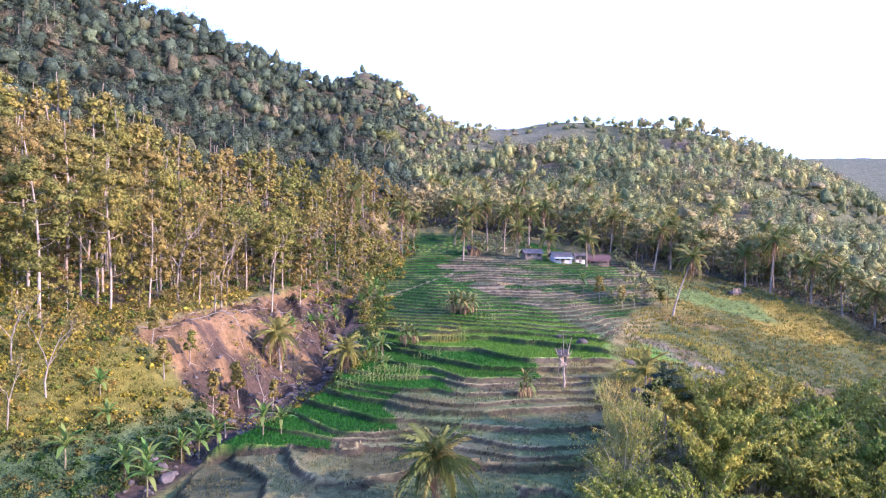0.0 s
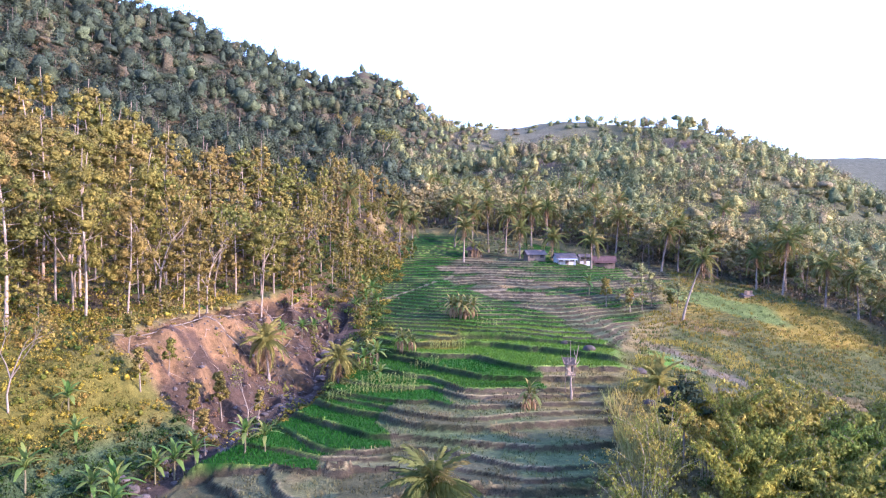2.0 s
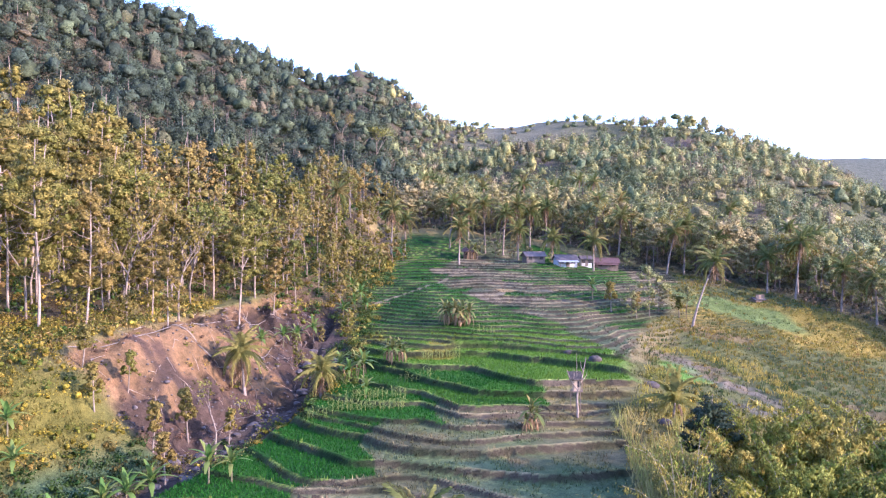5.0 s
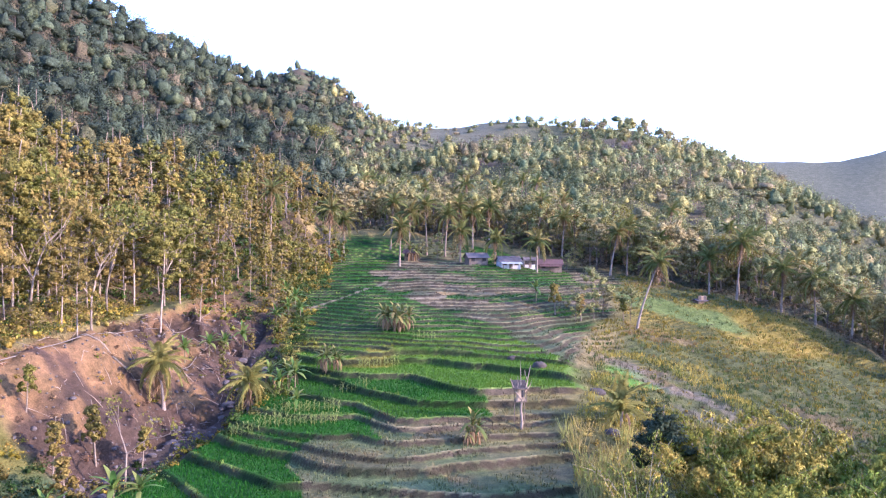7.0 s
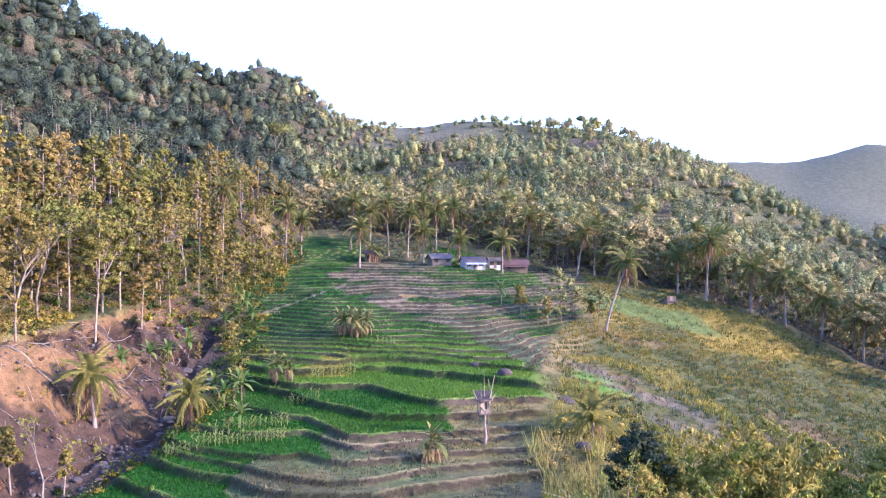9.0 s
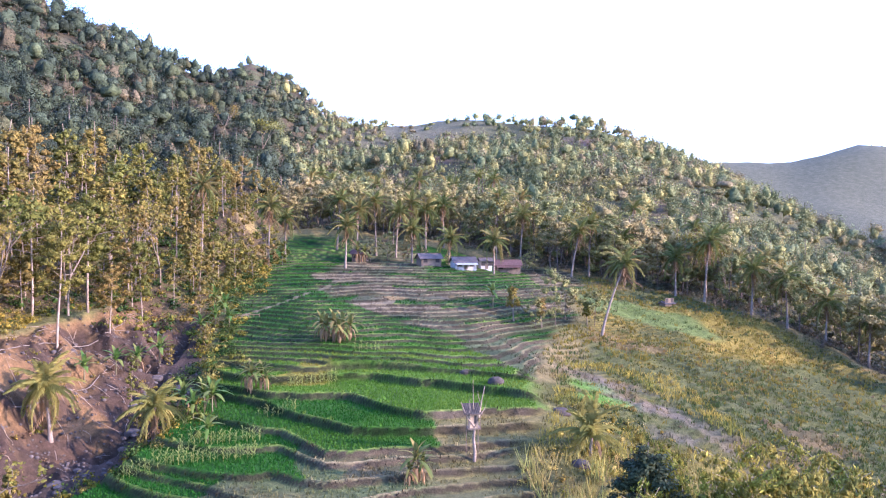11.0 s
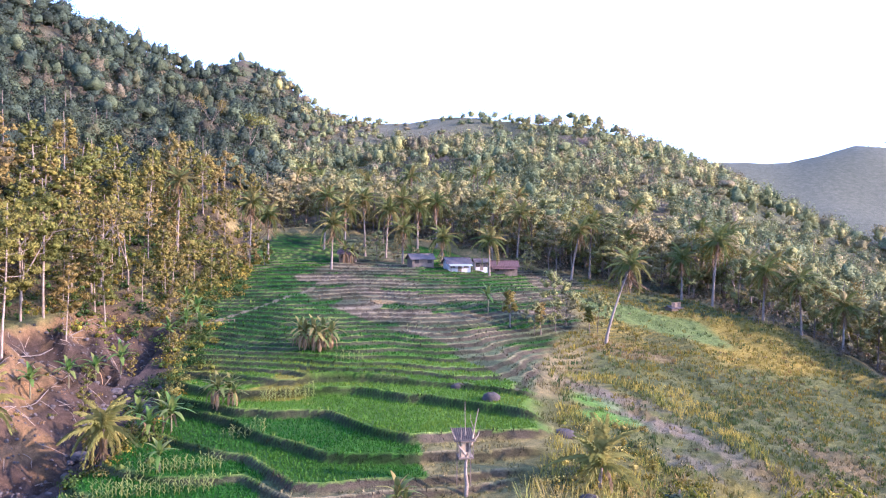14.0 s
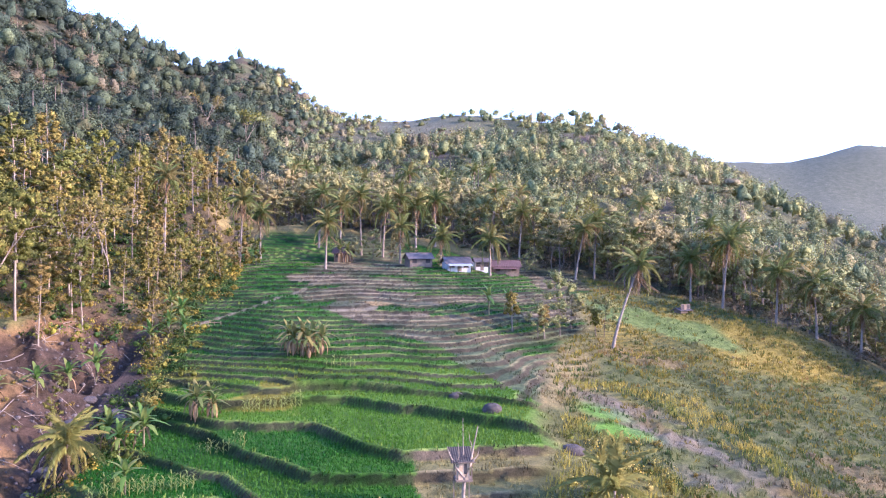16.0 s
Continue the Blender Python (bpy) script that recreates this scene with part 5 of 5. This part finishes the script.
def build_tall_grass():
    rng = np.random.default_rng(37)
    x, y = scatter(rng, 22, 72, 104, 178, 0.85, lambda x, y: (x > np.interp(y, [104, 125, 140, 178], [24, 25, 33, 46])) & (x < np.interp(y, [104, 178], [62, 70])) & (fbm(x, y, 7, 47, 2) > -0.12) & (gully(x, y) < 0.4) & (meadow(x, y)[1] < 0.4))
    pal = np.array([[0.32, 0.26, 0.05], [0.27, 0.235, 0.04], [0.2, 0.2, 0.035], [0.28, 0.215, 0.07]])
    k = np.clip((fbm(x, y, 10, 49, 2) + 0.7) * 2.6, 0, 3).astype(int)
    col = pal[k] * rng.uniform(0.75, 1.2, (len(x), 1))
    v, q = blades(rng, x, y, height(x, y) - 0.05, rng.uniform(0.4, 1.1, len(x)), 0.13, 5, 0.38)
    tagged(new("tall_grass", quads_mesh("tall_grass", v, q, M_GRASS, np.repeat(col, 20, 0))), label="tall yellow grass and reeds on the spur", category="grass", kind="stuff")

    x, y = scatter(rng, 22, 36, 101, 128, 1.0, lambda x, y: (x > np.interp(y, [100, 128], [23, 27])) & (x < np.interp(y, [100, 128], [30, 36])) & (fbm(x, y, 5, 48, 2) > -0.2))
    pal = np.array([[0.29, 0.265, 0.07], [0.25, 0.26, 0.065], [0.28, 0.235, 0.085]])
    col = pal[rng.integers(0, 3, len(x))] * rng.uniform(0.75, 1.2, (len(x), 1))
    v, q = blades(rng, x, y, height(x, y) - 0.05, rng.uniform(1.3, 3.2, len(x)), 0.13, 9, 0.5)
    tagged(new("reeds", quads_mesh("reeds", v, q, M_GRASS, np.repeat(col, 36, 0))), label="tall yellow-green reeds below the spur", category="reeds", kind="stuff")


build_tall_grass()


def build_rice():
    rng = np.random.default_rng(35)
    xs, ys = [], []
    for y0, y1, gap in ((98, 150, 0.42), (150, 190, 0.5), (190, 297, 0.85)):
        x, y = scatter(rng, -34, 62, y0, y1, gap, lambda x, y: terrace_mask(x, y) > 0.85)
        xs.append(x)
        ys.append(y)
    x, y = np.concatenate(xs), np.concatenate(ys)
    k, h = cell(x, y)
    lv, flat, rise, below, above, paddy = terrace(x, y)
    keep = (ss((rice_share(x, y) - h * np.where(paddy, 0.3, 0.8) - 0.05) * 6) > 0.6) & (below > np.where(paddy, 0.55, 0.35)) & (above > np.where(paddy, 0.78, 0.85)) & (golden(x, y) < 0.35)
    x, y, k = x[keep], y[keep], k[keep]
    z = height(x, y)
    order = np.argsort(k, kind="stable")
    x, y, z, k = x[order], y[order], z[order], k[order]
    starts = np.r_[0, np.flatnonzero(np.diff(k)) + 1, len(k)]
    for a, b in zip(starts[:-1], starts[1:]):
        if b - a < 25:
            continue
        s = slice(a, b)
        v, q = blades(rng, x[s], y[s], z[s] - 0.03, np.where(y[s] < 190, 0.34, 0.3) * rng.uniform(0.8, 1.2, b - a), np.where(y[s] < 190, 0.13, 0.24))
        tagged(new("rice_field", quads_mesh("rice_field", v, q, M_RICELIGHT if sunlit_rice(x[s], y[s]).mean() > 0.5 else M_RICE)), label="bright green young rice planted on a flooded terrace", category="rice field", group="rice terraces")


build_rice()

# ---- houses under the palms ----
def box(bm, x0, x1, y0, y1, z0, z1):
    vs = [bm.verts.new(c) for c in ((x0, y0, z0), (x1, y0, z0), (x1, y1, z0), (x0, y1, z0), (x0, y0, z1), (x1, y0, z1), (x1, y1, z1), (x0, y1, z1))]
    for q in ((0, 3, 2, 1), (4, 5, 6, 7), (0, 1, 5, 4), (1, 2, 6, 5), (2, 3, 7, 6), (3, 0, 4, 7)):
        bm.faces.new([vs[i] for i in q])


def ribbed(bm, x0, x1, y0, z0, y1, z1, n, thick=0.07):
    """One ribbed roofing sheet that rises from (y0, z0) to (y1, z1)."""
    top, low = [], []
    for i in range(2 * n + 1):
        x, lift = x0 + (x1 - x0) * i / (2 * n), 0.05 * (i % 2)
        top.append((bm.verts.new((x, y0, z0 + lift)), bm.verts.new((x, y1, z1 + lift))))
        low.append((bm.verts.new((x, y0, z0 + lift - thick)), bm.verts.new((x, y1, z1 + lift - thick))))
    for i in range(2 * n):
        bm.faces.new((top[i][0], top[i + 1][0], top[i + 1][1], top[i][1]))
        bm.faces.new((low[i][1], low[i + 1][1], low[i + 1][0], low[i][0]))
        for k in (0, 1):
            bm.faces.new((top[i][k], low[i][k], low[i + 1][k], top[i + 1][k]))
    for i in (0, 2 * n):
        bm.faces.new((top[i][0], low[i][0], low[i][1], top[i][1]))


def boxes(*dims):
    bm = bmesh.new()
    for d in dims:
        box(bm, *d)
    return bm


def house(x, y, turn, w, d, h, rise, roof, wall, label, porch=0.0, porchmat=None):
    ob = thing("house", pose(x, y, at_ground(x, y, 0.0) + 0.1, 0, 0, turn), label=label, category="house", group="houses under the palms")
    bm = boxes((-w / 2, w / 2, -d / 2, d / 2, -0.8, h))
    for s in (-1, 1):
        a, b, c = bm.verts.new((s * w / 2, -d / 2, h)), bm.verts.new((s * w / 2, d / 2, h)), bm.verts.new((s * w / 2, 0, h + rise))
        bm.faces.new((a, b, c))
    part("wall", bm, wall, ob)
    o, e = 0.6, 0.08
    k = rise / (d / 2)
    for s in (-1, 1):
        bm = bmesh.new()
        ribbed(bm, -w / 2 - o, w / 2 + o, s * (d / 2 + o), h - k * o + e, 0.0, h + rise + e, 18)
        part("roof_slope", bm, roof, ob)
    part("ridge_cap", boxes((-w / 2 - o, w / 2 + o, -0.18, 0.18, h + rise, h + rise + 0.2)), roof, ob)
    dr = part("door", boxes((-0.45, 0.45, -d / 2 - 0.06, -d / 2 + 0.02, 0.0, 2.0)), M_BOARD, ob, "brown wooden door")
    part("door_handle", boxes((0.3, 0.36, -d / 2 - 0.1, -d / 2 - 0.06, 0.95, 1.1)), M_PIPE, dr)
    for wx in (-w * 0.3, w * 0.3):
        win = part("window", boxes((wx - 0.6, wx + 0.6, -d / 2 - 0.05, -d / 2 + 0.02, 0.95, 2.0)), M_DARKOPEN, ob, "dark window opening")
        part("window_frame", boxes((wx - 0.68, wx - 0.6, -d / 2 - 0.07, -d / 2, 0.9, 2.05), (wx + 0.6, wx + 0.68, -d / 2 - 0.07, -d / 2, 0.9, 2.05), (wx - 0.6, wx + 0.6, -d / 2 - 0.07, -d / 2, 2.0, 2.05), (wx - 0.6, wx + 0.6, -d / 2 - 0.07, -d / 2, 0.9, 0.95)), M_BOARD, win)
    if porch:
        bm = bmesh.new()
        ribbed(bm, -w / 2, w / 2, -d / 2 - porch, h - 0.75, -d / 2 + 0.1, h - 0.15, 14)
        part("porch_roof", bm, porchmat or roof, ob, "pale zinc porch roof")
        for px in (-w / 2 + 0.2, 0, w / 2 - 0.2):
            part("porch_post", boxes((px - 0.06, px + 0.06, -d / 2 - porch + 0.15, -d / 2 - porch + 0.27, -0.8, h - 0.8)), M_BOARD, ob)
    return ob


house(39.6, 251.5, 8, 6.2, 4.8, 2.2, 1.3, M_OLDTILE, M_WHITEWALL, "white-walled house with dark tiled roof and pale zinc porch", 2.2, M_TIN)
house(46.3, 253.2, 2, 3.2, 3.0, 2.4, 0.7, M_OLDTILE, M_WHITEWALL, "small white outbuilding beside the house")
house(53.4, 256.5, -6, 7.0, 5.4, 2.2, 1.3, M_TILE, M_BOARD, "low house with red-brown tiled roof and board walls", 1.4, M_TILE)
house(30.2, 255, 12, 6.0, 4.6, 2.2, 1.2, M_OLDTILE, M_BOARD, "weathered board house with grey roof under palms")
house(11.0, 269, -10, 4.5, 4.0, 2.4, 1.3, M_TILE, M_BOARD, "small board hut with red-brown roof above the terraces")
house(89.4, 228, 25, 3.0, 2.0, 0.7, 0.35, M_OLDTILE, M_BOARD, "low open shed with pale roof at the field's edge")


# ---- lookout hut in the dead tree ----
def lookout():
    x, y = 21.4, 131.2
    ob = thing("lookout_hut", pose(x, y, at_ground(x, y)) @ Matrix.Diagonal((0.85, 0.85, 1.06, 1)), label="tiny bamboo lookout hut with grey roof in a dead forked tree", category="hut")
    part("trunk", quads_mesh("trunk", *tube([(0, 0, -0.4), (0.15, 0, 1.2), (-0.05, 0, 2.6), (0.1, 0, 4.1)], [0.26, 0.22, 0.2, 0.18], 8), M_BARK, smooth=True), M_BARK, ob, "pale leaning dead trunk")
    for pts, r in ((((0.1, 0, 4.0), (-0.9, -0.2, 5.0), (-1.6, -0.3, 6.2), (-1.9, -0.3, 6.9)), 0.13), (((0.1, 0, 4.0), (0.7, -0.2, 5.2), (1.0, -0.3, 6.8), (1.5, -0.2, 8.6)), 0.15),
                   (((0.7, -0.2, 5.2), (1.5, -0.1, 6.0), (1.8, 0, 6.9)), 0.08), (((0.95, -0.3, 6.6), (0.6, -0.2, 7.4), (0.5, -0.2, 8.1)), 0.06), (((-0.9, -0.2, 5.0), (-0.6, -0.4, 6.0), (-0.7, -0.4, 7.2)), 0.07), (((0.05, 0.3, 4.2), (0.0, 0.5, 7.0), (-0.05, 0.5, 9.2)), 0.07)):
        p = np.array(pts, float)
        part("limb", quads_mesh("limb", *tube(p, np.linspace(r, r * 0.35, len(p)), 6), M_BARK, smooth=True), M_BARK, ob)
    part("platform", boxes((-0.9, 0.95, -0.3, 1.5, 3.75, 3.9)), M_BOARD, ob)
    part("hut_wall", boxes((-0.6, 0.6, -0.1, 1.2, 3.9, 5.5)), M_MAT, ob, "woven bamboo wall in warm light")
    part("opening", boxes((0.02, 0.34, -0.14, -0.09, 4.4, 5.3)), M_DARKOPEN, ob, "dark opening")
    for px, py in ((-0.85, -0.2), (0.85, -0.2), (-0.85, 1.4), (0.85, 1.4)):
        part("post", boxes((px - 0.05, px + 0.05, py - 0.05, py + 0.05, 0.0 if py > 0 else 3.9, 5.6)), M_BOARD, ob)
    bm = bmesh.new()
    ribbed(bm, -1.5, 1.0, -0.7, 5.55, 1.7, 6.4, 10)
    part("roof", bm, M_STRAW, ob, "dark grey-brown weathered roof")
    part("roof_edge", boxes((-0.75, 1.15, -0.8, -0.7, 5.5, 5.6)), M_BOARD, ob, "brown roof batten")


lookout()


# ---- straw heaps, rocks, pipes, fences, maize ----
def mound(x, y, r, h, seed, label):
    rng = np.random.default_rng(seed)
    rings, sides = 8, 18
    t = np.linspace(0, 1, rings)
    v = []
    for i in range(rings):
        for j in range(sides):
            g = j * 2 * np.pi / sides
            k = r * np.cos(t[i] * np.pi / 2) ** 0.75 * rng.uniform(0.86, 1.1) + 0.02
            v.append((k * np.cos(g), k * np.sin(g), h * np.sin(t[i] * np.pi / 2) ** 0.85 - 0.35 + rng.uniform(-0.07, 0.07)))
    f = [[i * sides + j, i * sides + (j + 1) % sides, (i + 1) * sides + (j + 1) % sides, (i + 1) * sides + j] for i in range(rings - 1) for j in range(sides)]
    ob = new("haystack", quads_mesh("haystack", v, f, M_STRAW))
    ob.matrix_basis = pose(x, y, at_ground(x, y, 0.0))
    return tagged(ob, label=label, category="haystack", group="haystacks")


mound(29.3, 156.6, 1.35, 1.35, 1, "rounded heap of old grey-brown straw on the field bund")
mound(26.0, 165.2, 1.1, 0.9, 2, "small heap of old straw on the green field")
mound(36.5, 146, 1.5, 0.9, 3, "low flattened straw heap in dry grass")
mound(33.5, 128, 1.2, 1.0, 4, "low brown straw heap in dry grass")


def rock_mesh(seed):
    rng = np.random.default_rng(seed)
    bm = bmesh.new()
    bmesh.ops.create_icosphere(bm, subdivisions=2, radius=1.0)
    d = unit(rng, 7)
    for v in bm.verts:
        c = v.co.normalized()
        k = 1.0
        for q in d:
            k = min(k, 0.72 / max(0.05, float(c.dot(Vector(q)))))
        v.co = c * k * rng.uniform(0.95, 1.05)
        v.co.z *= 0.75
    me = bpy.data.meshes.new("rock")
    bm.to_mesh(me)
    bm.free()
    me.materials.append(M_ROCK)
    return me


ROCKS = [rock_mesh(60 + i) for i in range(5)]
rr = np.random.default_rng(61)
rx, ry = scatter(rr, -46, -14, 92, 178, 2.6, lambda x, y: abs(x - creek_x(y) + 0.5) < 3.6)
for i, (a, b) in enumerate(zip(rx, ry)):
    s = rr.uniform(0.25, 0.75) if rr.uniform() < 0.8 else rr.uniform(0.9, 1.5)
    o = new("boulder", ROCKS[i % 5])
    o.matrix_basis = pose(a, b, at_ground(a, b, 0.0) + 0.2 * s, 0, 0, rr.uniform(0, 360)) @ Matrix.Diagonal((s, s * 0.9, s * 0.8, 1))
    tagged(o, label="grey weathered boulder in the stony creek bed", category="boulder", group="creek boulders")


def rubble():
    """Broken stones and dead sticks strewn over the landslide and the creek bed."""
    rng = np.random.default_rng(83)
    x, y = scatter(rng, -56, -16, 112, 200, 0.95, lambda x, y: (scar_share(x, y) > 0.4) & (rng.uniform(size=x.shape) < np.interp(creek_x(y) - x, [0, 10, 24], [0.95, 0.5, 0.16])))
    r = rng.uniform(0.07, 0.26, len(x)) * np.where(rng.uniform(size=len(x)) < 0.12, 2.0, 1.0)
    stones = cores(rng, np.c_[x, y, height(x, y) + 0.3 * r], r, 0.7, 3, 6)
    tagged(new("rubble", quads_mesh("rubble", *stones, M_ROCK)), label="broken grey stones strewn over the landslide", category="rubble", kind="stuff")
    x, y = scatter(rng, -56, -16, 112, 200, 2.1, lambda x, y: (scar_share(x, y) > 0.3) & (rng.uniform(size=x.shape) < 0.35))
    pieces = []
    for a, b in zip(x, y):
        g, n = rng.uniform(0, 6.28), rng.uniform(0.8, 3.2)
        c, d = a + n * np.cos(g), b + n * np.sin(g)
        z = height(np.array([a, c]), np.array([b, d])) + rng.uniform(0.05, 0.5, 2)
        pieces.append(tube([(a, b, z[0]), ((a + c) / 2 + rng.normal(0, 0.1), (b + d) / 2, z.mean() + 0.12), (c, d, z[1])], [0.05, 0.04, 0.015], 4))
    tagged(new("dead_branches", quads_mesh("dead_branches", *join(pieces), M_BARK)), label="dead pale branches lying on the bare bank", category="branches", kind="stuff")


rubble()


def on_bank(name, pts, r, material, label, category):
    p = np.array(pts, float)
    t = np.linspace(0, 1, 40)
    k = np.linspace(0, 1, len(p))
    x, y = np.interp(t, k, p[:, 0]), np.interp(t, k, p[:, 1])
    z = height(x, y) + 0.12
    z = np.convolve(np.r_[z[0], z[0], z, z[-1], z[-1]], np.ones(5) / 5, "valid")
    ob = new(name, quads_mesh(name, *tube(np.c_[x, y, z], np.full(40, r), 6), material, smooth=True))
    return tagged(ob, label=label, category=category)


on_bank("water_pipe", [(-57, 127), (-52, 133), (-47.8, 138), (-44.5, 151), (-42.1, 164), (-38.5, 180), (-35.7, 194)], 0.08, M_PIPE, "pale water pipe along the top of the landslide", "pipe")
on_bank("water_pipe", [(-38, 150), (-34.5, 158), (-32.8, 165), (-32, 173), (-31.8, 180), (-30.9, 187), (-26, 190)], 0.07, M_PIPE, "thin pale bamboo pipe lying down the bare bank", "pipe")
on_bank("fallen_trunk", [(-48, 150), (-43, 149), (-39, 151)], 0.16, M_WHITEBARK, "fallen pale trunk on the bare bank", "log")


def fence(x, y, turn, n):
    ob = thing("fence", pose(x, y, at_ground(x, y), 0, 0, turn), label="rough grey bamboo fence at the field's edge", category="fence")
    for i in range(n):
        part("post", boxes((i * 1.1 - 0.05, i * 1.1 + 0.05, -0.05, 0.05, -0.6, 1.3)), M_BOARD, ob)
    for z in (0.5, 1.05):
        part("rail", boxes((-0.1, n * 1.1 - 1.0, -0.09, -0.04, z, z + 0.08)), M_BOARD, ob)


fence(107, 224, -35, 8)
fence(-16, 204, 10, 5)


def maize_mesh(seed):
    rng = np.random.default_rng(seed)
    pieces = [tube([(0, 0, -0.1), (0.02, 0, 0.9), (0.0, 0.02, 1.8)], [0.03, 0.025, 0.012], 4)]
    for i in range(8):
        g = i * 2.6 + rng.uniform(-0.3, 0.3)
        z0 = 0.25 + 0.18 * i
        d = np.array([np.cos(g), np.sin(g), 0])
        s = np.array([-d[1], d[0], 0]) * 0.05
        a, b, c = np.array([0, 0, z0]), np.array([0, 0, z0 + 0.35]) + d * 0.35, np.array([0, 0, z0 + 0.1]) + d * 0.75
        pieces.append((np.array([a - s, a + s, b + s, b - s, c + s * 0.2, c - s * 0.2]), np.array([[0, 1, 2, 3], [3, 2, 4, 5]])))
    return quads_mesh("maize_plant", *join(pieces), M_MAIZE)


MAIZE = [maize_mesh(70 + i) for i in range(3)]
rm = np.random.default_rng(71)


def maize_row(x0, y0, x1, y1, rows, gap):
    n = int(math.hypot(x1 - x0, y1 - y0) / 0.7)
    for r in range(rows):
        for i in range(n):
            t = (i + rm.uniform(-0.2, 0.2)) / n
            a, b = x0 + (x1 - x0) * t + rm.uniform(-0.1, 0.1), y0 + (y1 - y0) * t + r * gap
            s = rm.uniform(0.7, 1.1)
            o = new("maize_plant", MAIZE[int(rm.integers(3))])
            o.matrix_basis = pose(a, b, at_ground(a, b, 0.0), 0, 0, rm.uniform(0, 360)) @ Matrix.Diagonal((s, s, s, 1))
            tagged(o, label="young green maize plant standing in a terrace row", category="maize", group="maize rows")


maize_row(-19, 133.5, -4, 136, 2, 1.2)
maize_row(-14, 140, -4, 142, 2, 1.2)
maize_row(-2.5, 164, 5.5, 167, 2, 1.2)
maize_row(-6, 153, 0, 151, 1, 1.2)
maize_row(8, 178, 13, 178, 1, 1.2)
